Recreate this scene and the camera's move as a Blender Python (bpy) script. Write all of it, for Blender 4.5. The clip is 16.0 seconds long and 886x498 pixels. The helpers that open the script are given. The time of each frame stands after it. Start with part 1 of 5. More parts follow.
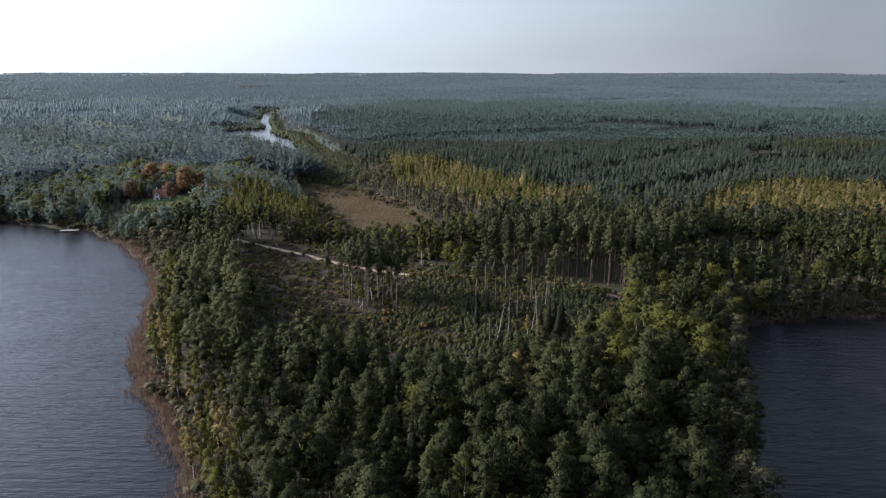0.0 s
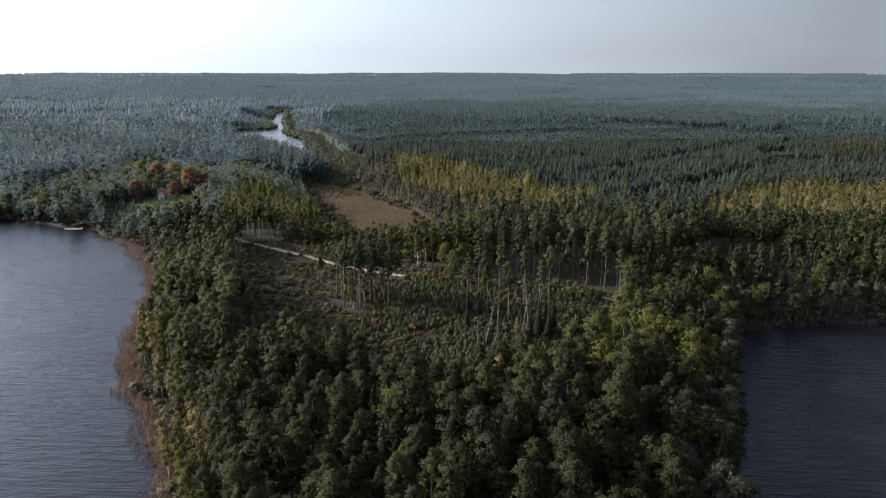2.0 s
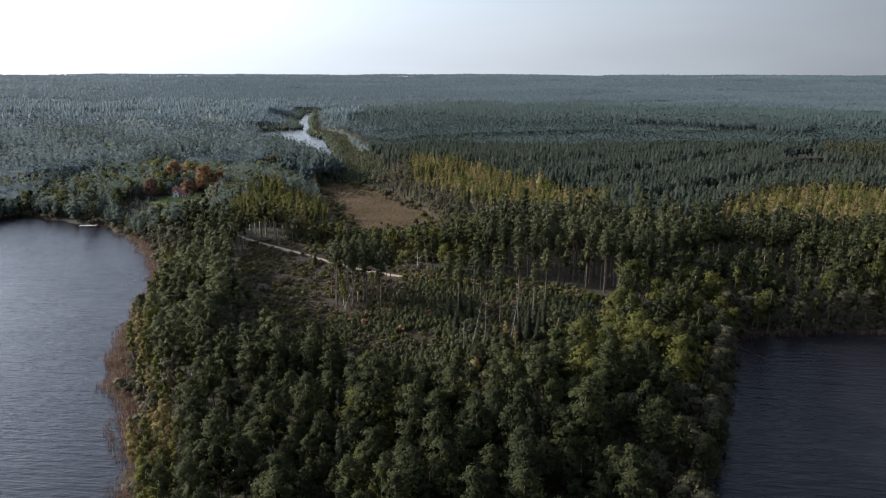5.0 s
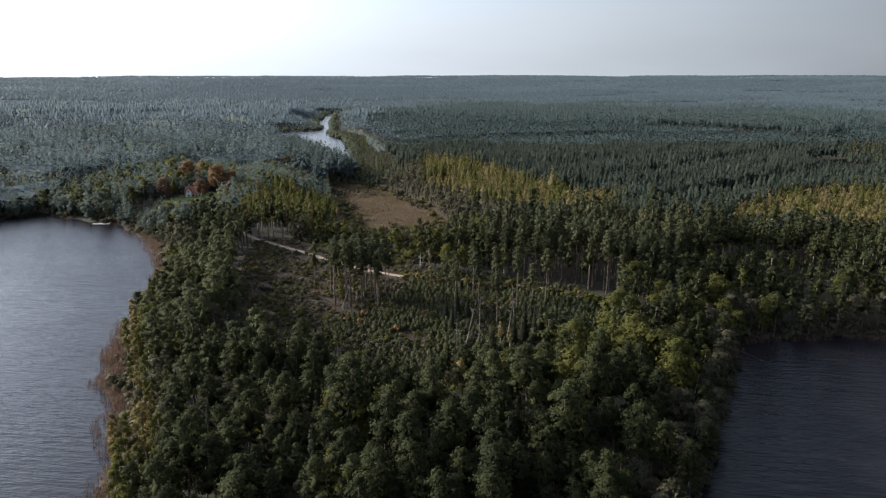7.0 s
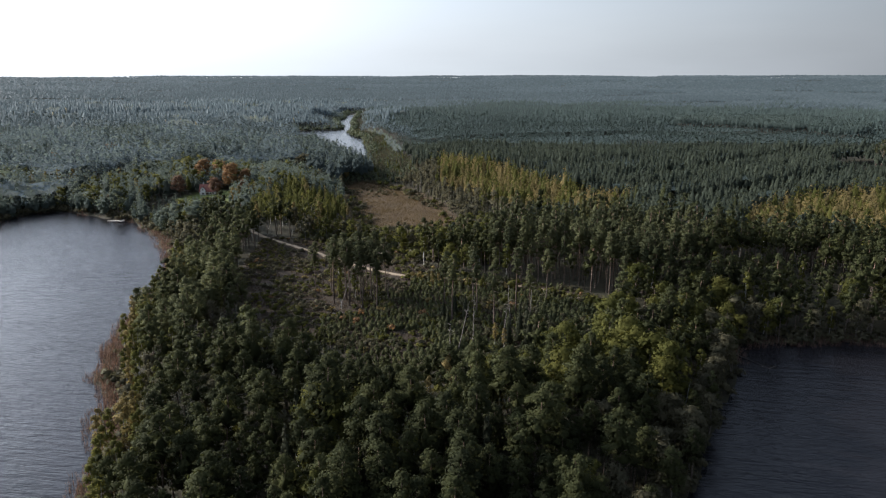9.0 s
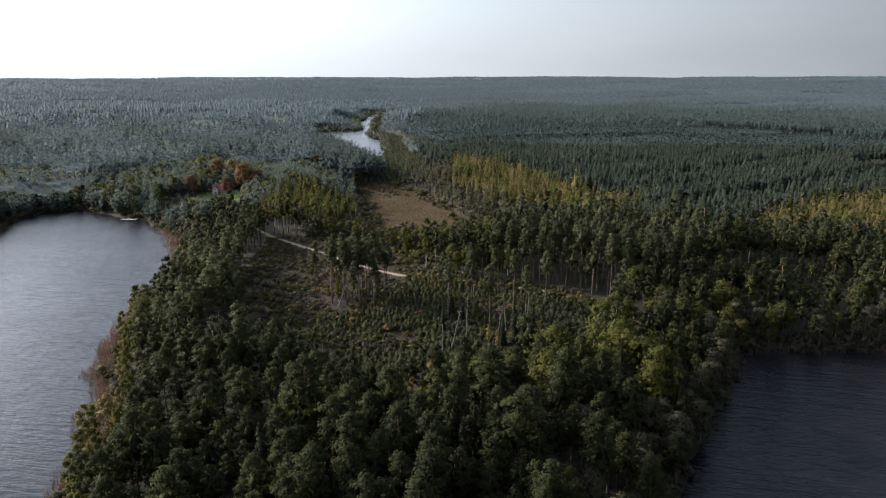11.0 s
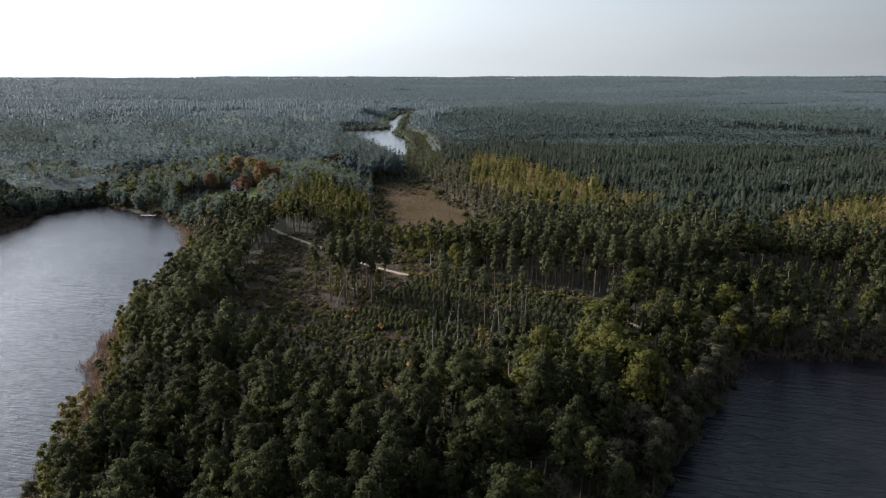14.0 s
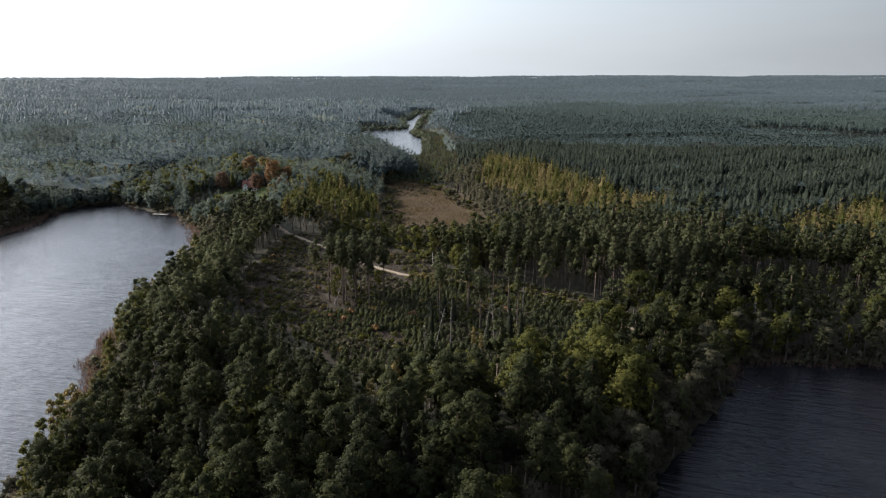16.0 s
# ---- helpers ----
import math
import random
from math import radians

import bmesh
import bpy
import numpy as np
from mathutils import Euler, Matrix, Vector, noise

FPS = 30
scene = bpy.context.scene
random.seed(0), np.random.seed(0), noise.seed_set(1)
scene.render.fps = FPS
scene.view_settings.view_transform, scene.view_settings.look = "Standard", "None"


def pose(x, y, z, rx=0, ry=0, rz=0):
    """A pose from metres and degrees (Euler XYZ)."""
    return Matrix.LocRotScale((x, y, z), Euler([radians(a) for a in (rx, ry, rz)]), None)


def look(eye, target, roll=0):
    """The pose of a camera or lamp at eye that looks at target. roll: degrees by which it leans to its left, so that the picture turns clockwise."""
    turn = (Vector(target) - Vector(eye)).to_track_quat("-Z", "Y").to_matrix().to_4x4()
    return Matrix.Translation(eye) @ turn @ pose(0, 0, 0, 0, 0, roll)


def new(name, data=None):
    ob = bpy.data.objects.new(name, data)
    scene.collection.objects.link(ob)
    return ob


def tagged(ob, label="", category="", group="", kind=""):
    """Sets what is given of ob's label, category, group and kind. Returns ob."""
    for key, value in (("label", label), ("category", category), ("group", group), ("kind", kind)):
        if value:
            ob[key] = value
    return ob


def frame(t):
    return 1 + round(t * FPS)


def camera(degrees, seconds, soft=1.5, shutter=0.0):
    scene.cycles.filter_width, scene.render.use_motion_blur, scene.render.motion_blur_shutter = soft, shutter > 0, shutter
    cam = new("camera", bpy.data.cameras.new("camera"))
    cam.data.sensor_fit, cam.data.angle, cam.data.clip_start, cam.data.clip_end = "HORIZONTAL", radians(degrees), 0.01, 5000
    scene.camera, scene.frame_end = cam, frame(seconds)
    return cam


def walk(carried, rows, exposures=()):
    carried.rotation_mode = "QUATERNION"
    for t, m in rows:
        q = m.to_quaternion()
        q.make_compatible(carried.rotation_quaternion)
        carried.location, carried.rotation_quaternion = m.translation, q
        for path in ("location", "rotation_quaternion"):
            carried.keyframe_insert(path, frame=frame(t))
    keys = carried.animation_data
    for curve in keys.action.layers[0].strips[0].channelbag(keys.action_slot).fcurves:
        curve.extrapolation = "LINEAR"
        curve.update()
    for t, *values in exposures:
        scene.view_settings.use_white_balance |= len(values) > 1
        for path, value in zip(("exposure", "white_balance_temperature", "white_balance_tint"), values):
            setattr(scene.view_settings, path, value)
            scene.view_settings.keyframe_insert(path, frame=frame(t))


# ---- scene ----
cam = camera(66.9, 16.0, soft=1.25)
EXPOSURE = 0.97
PATH = [
    (0, (2.73, -3.64, 86.52), (0.03, 92.95, 60.77), 0),
    (0.5, (4.75, -3.15, 86.59), (1.50, 93.41, 60.79), 0),
    (1, (6.82, -2.69, 86.62), (3.02, 93.83, 60.76), -0),
    (1.5, (8.89, -2.21, 86.62), (4.49, 94.30, 60.82), -0),
    (2, (11.03, -1.71, 86.59), (5.98, 94.79, 60.84), 0),
    (2.5, (13.24, -1.30, 86.54), (7.44, 95.14, 60.74), -0),
    (3, (15.43, -0.95, 86.48), (8.88, 95.47, 60.78), 0),
    (3.5, (17.56, -0.53, 86.40), (10.21, 95.84, 60.74), -0),
    (4, (19.70, 0.10, 86.33), (11.60, 96.41, 60.68), -0),
    (6.5, (30.68, 4.32, 84.74), (18.33, 100.26, 59.39), -0),
    (7, (32.91, 5.06, 84.59), (19.61, 100.87, 59.24), -0.1),
    (7.5, (35.12, 5.72, 84.45), (20.96, 101.41, 59.09), -0),
    (8, (37.33, 6.40, 84.32), (22.23, 101.95, 58.97), -0),
    (8.5, (39.55, 7.06, 84.21), (23.50, 102.45, 58.86), -0.1),
    (9, (41.73, 7.74, 84.13), (24.73, 102.97, 58.79), -0.1),
    (11.5, (52.06, 11.37, 83.45), (30.86, 105.81, 58.30), -0.1),
    (12, (54.00, 12.08, 83.41), (32.00, 106.32, 58.21), -0.1),
    (12.5, (55.93, 12.78, 83.39), (33.07, 106.81, 58.18), -0.2),
    (13, (57.83, 13.41, 83.26), (34.18, 107.26, 58.11), -0.1),
    (13.5, (59.67, 14.05, 83.15), (35.27, 107.71, 58.00), -0.1),
    (14, (61.41, 14.74, 83.08), (36.21, 108.18, 57.88), -0.1),
    (14.5, (63.15, 15.43, 83.07), (37.35, 108.70, 57.87), -0.1),
    (15, (65.05, 16.20, 83.11), (38.45, 109.25, 57.91), -0.1),
    (15.5, (67.12, 17.11, 83.20), (39.67, 109.90, 57.95), -0.1),
    (16, (69.23, 18.14, 83.31), (40.83, 110.64, 58.06), -0.2),
]
walk(cam, [(t, look(eye, target, roll)) for t, eye, target, roll in PATH], exposures=[(0.0, EXPOSURE, 5450, 18), (16.0, EXPOSURE - 0.14, 5700, 16)])

# ---- light ----
SUN_AZ, SUN_EL = radians(-78.0), radians(23.0)
world = bpy.data.worlds.new("sky")
scene.world = world
world.use_nodes = True
wn, wl = world.node_tree.nodes, world.node_tree.links
sky = wn.new("ShaderNodeTexSky")
sky.sky_type, sky.sun_disc = "NISHITA", False
sky.sun_elevation, sky.sun_rotation = SUN_EL, SUN_AZ
sky.altitude, sky.air_density, sky.dust_density, sky.ozone_density = 100.0, 1.0, 4.0, 1.5
# a thin, even veil of high cloud with faint streaks
place = wn.new("ShaderNodeTexCoord")
streak = wn.new("ShaderNodeMapping")
streak.inputs["Scale"].default_value = (1.6, 2.4, 9.0)
streak.inputs["Rotation"].default_value = (0.0, radians(7), radians(20))
wl.new(place.outputs["Generated"], streak.inputs["Vector"])
cloud = wn.new("ShaderNodeTexNoise")
cloud.inputs["Scale"].default_value, cloud.inputs["Detail"].default_value = 2.2, 5.0
wl.new(streak.outputs[0], cloud.inputs["Vector"])
streaks = wn.new("ShaderNodeMapRange")
for key, v in (("From Min", 0.3), ("From Max", 0.75), ("To Min", 0.92), ("To Max", 1.05)):
    streaks.inputs[key].default_value = v
wl.new(cloud.outputs["Fac"], streaks.inputs["Value"])
# the veil is thick towards the horizon and thins out overhead
up = wn.new("ShaderNodeSeparateXYZ")
wl.new(place.outputs["Generated"], up.inputs[0])
low = wn.new("ShaderNodeMapRange")
for key, v in (("From Min", 0.0), ("From Max", 0.30), ("To Min", 0.78), ("To Max", 0.14)):
    low.inputs[key].default_value = v
wl.new(up.outputs["Z"], low.inputs["Value"])
amount = wn.new("ShaderNodeMath")
amount.operation = "MULTIPLY"
wl.new(streaks.outputs["Result"], amount.inputs[0])
wl.new(low.outputs["Result"], amount.inputs[1])
veil = wn.new("ShaderNodeMix")
veil.data_type = "RGBA"
veil.inputs[7].default_value = (4.0, 3.74, 2.95, 1.0)
wl.new(amount.outputs[0], veil.inputs[0])
wl.new(sky.outputs["Color"], veil.inputs[6])
pale = wn.new("ShaderNodeHueSaturation")
pale.inputs["Saturation"].default_value = 0.42
wl.new(veil.outputs[2], pale.inputs["Color"])
# thin cloud scatters forward: brighter round the sun, dimmer away from it
toward = wn.new("ShaderNodeVectorMath")
toward.operation = "DOT_PRODUCT"
toward.inputs[1].default_value = (math.sin(SUN_AZ) * math.cos(SUN_EL), math.cos(SUN_AZ) * math.cos(SUN_EL), math.sin(SUN_EL))
wl.new(place.outputs["Generated"], toward.inputs[0])
glow = wn.new("ShaderNodeMapRange")
for key, v in (("From Min", -0.22), ("From Max", 0.96), ("To Min", 0.42), ("To Max", 1.46)):
    glow.inputs[key].default_value = v
wl.new(toward.outputs["Value"], glow.inputs["Value"])
cast = wn.new("ShaderNodeMix")
cast.data_type, cast.blend_type = "RGBA", "MULTIPLY"
cast.inputs[0].default_value = 1.0
cast.inputs[7].default_value = (0.97, 1.02, 1.0, 1.0)
wl.new(pale.outputs["Color"], cast.inputs[6])
wl.new(cast.outputs[2], wn["Background"].inputs["Color"])
strength = wn.new("ShaderNodeMath")
strength.operation = "MULTIPLY"
strength.inputs[1].default_value = 0.146
wl.new(glow.outputs["Result"], strength.inputs[0])
wl.new(strength.outputs[0], wn["Background"].inputs["Strength"])

sun = new("sun", bpy.data.lights.new("sun", "SUN"))
sun.data.energy, sun.data.angle, sun.data.color = 4.0, radians(2.5), (1.0, 0.86, 0.64)
sun.matrix_world = look((800 * math.sin(SUN_AZ) * math.cos(SUN_EL), 800 * math.cos(SUN_AZ) * math.cos(SUN_EL), 800 * math.sin(SUN_EL)), (0, 0, 0))


# ---- materials ----
def material(name, rough=0.8, spec=0.3):
    m = bpy.data.materials.new(name)
    m.use_nodes = True
    p = m.node_tree.nodes["Principled BSDF"]
    p.inputs["Roughness"].default_value = rough
    p.inputs["Specular IOR Level"].default_value = spec
    return m, m.node_tree.nodes, m.node_tree.links, p


def node(n, kind, **values):
    nd = n.new(kind)
    for k, v in values.items():
        nd.inputs[k.replace("_", " ")].default_value = v
    return nd


def math_node(n, l, op, a, b):
    nd = n.new("ShaderNodeMath")
    nd.operation = op
    for i, v in enumerate((a, b)):
        if isinstance(v, (int, float)):
            nd.inputs[i].default_value = v
        else:
            l.new(v, nd.inputs[i])
    return nd.outputs[0]


def mix_colour(n, l, fac, a, b, blend="MIX"):
    nd = n.new("ShaderNodeMix")
    nd.data_type, nd.blend_type = "RGBA", blend
    for key, v in ((0, fac), (6, a), (7, b)):
        if isinstance(v, (int, float)):
            nd.inputs[key].default_value = v
        elif isinstance(v, tuple):
            nd.inputs[key].default_value = (*v, 1.0)
        else:
            l.new(v, nd.inputs[key])
    return nd.outputs[2]


def noise_tex(n, l, scale, detail=3.0, vector=None, rough=0.55):
    nd = node(n, "ShaderNodeTexNoise", Scale=scale, Detail=detail, Roughness=rough)
    if vector is not None:
        l.new(vector, nd.inputs["Vector"])
    return nd.outputs["Fac"]


def world_place(n):
    return n.new("ShaderNodeNewGeometry").outputs["Position"]


def ramp(n, l, fac, lo, hi):
    nd = node(n, "ShaderNodeMapRange", From_Min=lo, From_Max=hi)
    l.new(fac, nd.inputs["Value"])
    return nd.outputs["Result"]


def foliage(name, dark, light, through_light=0.35, rough=0.85, spec=0.06, sheen=0.0):
    """Leaves or needles: each tree has its own tone between dark and light, each tuft varies about it."""
    m, n, l, p = material(name, rough, spec)
    tint = n.new("ShaderNodeAttribute")
    tint.attribute_name = "tint"
    tree = n.new("ShaderNodeObjectInfo")
    one = math_node(n, l, "FRACT", math_node(n, l, "ADD", tint.outputs["Fac"], tree.outputs["Random"]), 0.0)
    geo = n.new("ShaderNodeNewGeometry")
    leaf = ramp(n, l, geo.outputs["Random Per Island"], -1.2, 2.0)
    patch = ramp(n, l, noise_tex(n, l, 0.035, 2.0, geo.outputs["Position"]), 0.3, 0.75)
    fac = math_node(n, l, "ADD", math_node(n, l, "MULTIPLY", one, 0.7), math_node(n, l, "MULTIPLY", patch, 0.3))
    col = mix_colour(n, l, fac, dark, light)
    bright = n.new("ShaderNodeHueSaturation")
    l.new(col, bright.inputs["Color"])
    l.new(math_node(n, l, "ADD", leaf, 0.35), bright.inputs["Value"])
    l.new(bright.outputs["Color"], p.inputs["Base Color"])
    # A thin bluish sheen, stronger at a grazing view, stands in for haze.
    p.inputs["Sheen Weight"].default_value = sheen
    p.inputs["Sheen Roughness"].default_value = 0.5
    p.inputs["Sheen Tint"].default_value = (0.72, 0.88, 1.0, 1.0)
    tr = n.new("ShaderNodeBsdfTranslucent")
    warm = mix_colour(n, l, 0.5, bright.outputs["Color"], (1.0, 0.95, 0.55), "MULTIPLY")
    l.new(warm, tr.inputs["Color"])
    mixer = n.new("ShaderNodeMixShader")
    mixer.inputs[0].default_value = through_light
    l.new(p.outputs[0], mixer.inputs[1])
    l.new(tr.outputs[0], mixer.inputs[2])
    l.new(mixer.outputs[0], n["Material Output"].inputs["Surface"])
    return m


NEEDLES = foliage("pine_needles", (0.024, 0.028, 0.013), (0.059, 0.064, 0.025), 0.33)
OLD_NEEDLES = foliage("old_pine_needles", (0.046, 0.053, 0.028), (0.090, 0.094, 0.044), 0.42)
# West shore pines: a paler copy of the needles, haze put into the colour.
SHORE_NEEDLES = foliage("hazed_shore_needles", (0.068, 0.076, 0.038), (0.116, 0.120, 0.056), 0.4)
YOUNG = foliage("young_needles", (0.060, 0.068, 0.034), (0.100, 0.105, 0.049), 0.4)
PLANTED = foliage("planted_needles", (0.044, 0.055, 0.042), (0.068, 0.080, 0.055), 0.4)
# Next three: haze over the western woods put into paler, bluer colours and sheen.
HAZE_NEEDLES = foliage("hazed_needles", (0.119, 0.152, 0.164), (0.154, 0.188, 0.194), 0.5, sheen=0.04)
MISTY = foliage("hazed_lakeside_leaves", (0.092, 0.115, 0.098), (0.132, 0.154, 0.118), 0.5, sheen=0.03)
COVE = foliage("hazed_cove_needles", (0.072, 0.094, 0.088), (0.102, 0.124, 0.110), 0.45, sheen=0.05)
SPRUCE = foliage("spruce_needles", (0.026, 0.030, 0.018), (0.044, 0.046, 0.026), 0.2)
LEAVES = foliage("green_leaves", (0.058, 0.064, 0.018), (0.124, 0.120, 0.032), 0.48)
DULL = foliage("dull_leaves", (0.068, 0.066, 0.043), (0.116, 0.105, 0.062), 0.4)
YELLOW = foliage("yellow_leaves", (0.150, 0.122, 0.051), (0.230, 0.180, 0.077), 0.45)
ORANGE = foliage("orange_leaves", (0.185, 0.108, 0.055), (0.250, 0.150, 0.068), 0.4, sheen=0.05)
RED = foliage("red_leaves", (0.135, 0.082, 0.055), (0.182, 0.108, 0.066), 0.35, sheen=0.05)
REED = foliage("dry_reed", (0.130, 0.080, 0.064), (0.215, 0.138, 0.108), 0.3)
SEDGE = foliage("dry_sedge", (0.092, 0.066, 0.032), (0.140, 0.102, 0.050), 0.3)
CANOPY = {  # closed canopies, with haze put into their bluish colours and a sheen
    key: foliage(name, dark, light, 0.1, 0.7, sheen=haze_sheen) for key, name, dark, light, haze_sheen in (
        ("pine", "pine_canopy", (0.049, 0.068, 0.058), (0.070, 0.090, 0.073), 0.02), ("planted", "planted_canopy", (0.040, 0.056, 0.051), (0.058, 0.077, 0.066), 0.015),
        ("blue", "hazed_canopy", (0.090, 0.118, 0.124), (0.121, 0.150, 0.154), 0.025), ("leaf", "leaf_canopy", (0.080, 0.098, 0.055), (0.120, 0.130, 0.070), 0.06),
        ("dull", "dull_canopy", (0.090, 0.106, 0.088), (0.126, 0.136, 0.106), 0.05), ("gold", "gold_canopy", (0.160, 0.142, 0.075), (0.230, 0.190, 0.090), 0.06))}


# Woods at the horizon: haze is put into the bluish colour and sheen.
DISTANCE = foliage("hazed_distant_woods", (0.031, 0.044, 0.046), (0.058, 0.075, 0.076), 0.05, 0.75, 0.08, sheen=0.04)


def bark(name, low, high, change):
    m, n, l, p = material(name, 0.9, 0.2)
    pos = world_place(n)
    sep = n.new("ShaderNodeSeparateXYZ")
    l.new(pos, sep.inputs[0])
    col = mix_colour(n, l, ramp(n, l, sep.outputs["Z"], change - 4, change + 4), low, high)
    spots = ramp(n, l, noise_tex(n, l, 3.0, 4.0, pos), 0.35, 0.7)
    dark = tuple(c * 0.35 for c in low)
    l.new(mix_colour(n, l, spots, dark, col), p.inputs["Base Color"])
    bump = node(n, "ShaderNodeBump", Strength=0.5, Distance=0.05)
    l.new(noise_tex(n, l, 9.0, 3.0, pos), bump.inputs["Height"])
    l.new(bump.outputs[0], p.inputs["Normal"])
    return m


PINE_BARK = bark("pine_bark", (0.16, 0.125, 0.10), (0.27, 0.18, 0.125), 14.0)
GREY_BARK = bark("grey_bark", (0.15, 0.13, 0.105), (0.17, 0.15, 0.12), 10.0)
WHITE_BARK = bark("white_bark", (0.50, 0.48, 0.44), (0.55, 0.53, 0.49), 10.0)
WET_WOOD = bark("wet_wood", (0.045, 0.04, 0.036), (0.06, 0.052, 0.045), 10.0)
DEAD_WOOD = bark("dead_wood", (0.25, 0.22, 0.19), (0.30, 0.27, 0.235), 12.0)


def plain(name, colour, rough=0.8, vary=0.25, scale=1.5, spec=0.3):
    m, n, l, p = material(name, rough, spec)
    pos = world_place(n)
    f = ramp(n, l, noise_tex(n, l, scale, 5.0, pos), 0.3, 0.7)
    g = ramp(n, l, noise_tex(n, l, scale * 0.12, 2.0, pos), 0.3, 0.7)
    f = math_node(n, l, "MULTIPLY", math_node(n, l, "ADD", f, g), 0.5)
    l.new(mix_colour(n, l, f, tuple(c * (1 - vary) for c in colour), tuple(min(1, c * (1 + vary)) for c in colour)), p.inputs["Base Color"])
    bump = node(n, "ShaderNodeBump", Strength=0.3, Distance=0.03)
    l.new(noise_tex(n, l, scale * 6, 4.0, pos), bump.inputs["Height"])
    l.new(bump.outputs[0], p.inputs["Normal"])
    return m


def ground_material():
    """Forest floor, heath, sedge, lawn and fields, by the cover that each place carries."""
    m, n, l, p = material("ground_cover", 0.95, 0.15)
    pos = world_place(n)
    fine = ramp(n, l, noise_tex(n, l, 0.9, 5.0, pos, 0.65), 0.3, 0.7)
    broad = ramp(n, l, noise_tex(n, l, 0.07, 4.0, pos), 0.35, 0.65)
    col = mix_colour(n, l, fine, (0.018, 0.019, 0.012), (0.046, 0.041, 0.025))
    for name, a, b in (("heath", (0.024, 0.018, 0.012), (0.052, 0.036, 0.023)), ("sedge", (0.056, 0.038, 0.020), (0.100, 0.068, 0.034)),
                       ("lawn", (0.09, 0.12, 0.035), (0.15, 0.17, 0.06)), ("field", (0.25, 0.24, 0.16), (0.36, 0.33, 0.22))):
        at = n.new("ShaderNodeAttribute")
        at.attribute_name = name
        here = mix_colour(n, l, fine, a, mix_colour(n, l, broad, tuple(0.6 * c for c in b), b))
        col = mix_colour(n, l, at.outputs["Fac"], col, here)
    l.new(col, p.inputs["Base Color"])
    bump = node(n, "ShaderNodeBump", Strength=0.8, Distance=0.3)
    l.new(noise_tex(n, l, 1.6, 5.0, pos), bump.inputs["Height"])
    l.new(bump.outputs[0], p.inputs["Normal"])
    return m


def water_material(name, calm, rough):
    m, n, l, p = material(name, rough, 0.32)
    p.inputs["Base Color"].default_value = (0.008, 0.008, 0.010, 1)
    p.inputs["IOR"].default_value = 1.333
    pos = world_place(n)
    turn = n.new("ShaderNodeMapping")
    turn.inputs["Rotation"].default_value = (0, 0, radians(12))
    turn.inputs["Scale"].default_value = (0.085, 0.52, 1.0)
    l.new(pos, turn.inputs["Vector"])
    small = n.new("ShaderNodeMapping")
    small.inputs["Rotation"].default_value = (0, 0, radians(-8))
    small.inputs["Scale"].default_value = (0.35, 1.5, 1.0)
    l.new(pos, small.inputs["Vector"])
    long_waves = noise_tex(n, l, 1.0, 3.0, turn.outputs[0])
    short_waves = noise_tex(n, l, 1.0, 3.0, small.outputs[0])
    gusts = ramp(n, l, noise_tex(n, l, 0.013, 3.0, pos), 0.3, 0.7)
    high = math_node(n, l, "ADD", math_node(n, l, "MULTIPLY", long_waves, 1.15), math_node(n, l, "MULTIPLY", short_waves, 0.5))
    bump = node(n, "ShaderNodeBump", Distance=0.95)
    l.new(math_node(n, l, "ADD", math_node(n, l, "MULTIPLY", gusts, 0.25 * calm), 0.3 * calm), bump.inputs["Strength"])
    l.new(high, bump.inputs["Height"])
    l.new(bump.outputs[0], p.inputs["Normal"])
    return m


GROUND = ground_material()
WATER = water_material("lake_water", 1.0, 0.15)
STILL = water_material("sheltered_water", 0.45, 0.16)
STILL.node_tree.nodes["Principled BSDF"].inputs["Specular IOR Level"].default_value = 0.5
SAND = plain("sandy_track", (0.22, 0.17, 0.115), 0.95, 0.3, 0.8)
PLASTER = plain("white_plaster", (0.72, 0.71, 0.68), 0.85, 0.08, 1.0)
ROOF = plain("red_roof", (0.20, 0.085, 0.065), 0.8, 0.25, 2.0)
FRAME = plain("brown_frame", (0.12, 0.07, 0.045), 0.6, 0.2, 3.0)
BRICK = plain("chimney_brick", (0.30, 0.14, 0.10), 0.85, 0.25, 4.0)
TIMBER = plain("grey_timber", (0.40, 0.37, 0.33), 0.85, 0.25, 3.0)
GLASS = plain("window_glass", (0.02, 0.025, 0.03), 0.06, 0.1, 1.0, 0.6)

# ---- plan: shores and covers, in metres ----
LAKE = [(-258, 281), (-265, 308), (-279, 337), (-282, 363), (-270, 374), (-247, 369), (-223, 359), (-208, 356), (-189, 341), (-171, 323),
        (-150, 297), (-133, 271), (-124, 252), (-113, 223), (-105, 200), (-97, 178), (-86, 161), (-73, 147), (-63, 132), (-56, 117), (-45, 95),
        (-22, 68), (8, 54), (38, 62), (54, 88), (62, 110), (71, 135), (79, 158), (88, 180), (95, 200), (99, 219), (108, 222), (120, 225),
        (137, 228), (155, 230), (180, 230), (215, 222), (270, 195), (340, 140), (420, 0), (380, -250), (150, -420), (-150, -430), (-420, -250),
        (-480, 0), (-420, 180), (-330, 240), (-275, 264)]
RIVER = [(-160, 688), (-182, 755), (-204, 814), (-214, 856), (-233, 887), (-253, 921), (-274, 962), (-290, 1030), (-304, 1088), (-326, 1140), (-347, 1215), (-376, 1330), (-396, 1400), (-404, 1440), (-412, 1438),
         (-408, 1400), (-392, 1340), (-366, 1240), (-364, 1205), (-340, 1140), (-315, 1092), (-298, 1030), (-300, 1004), (-316, 1001), (-340, 990), (-352, 978), (-346, 955), (-332, 925), (-314, 892), (-264, 818), (-206, 723), (-176, 682)]
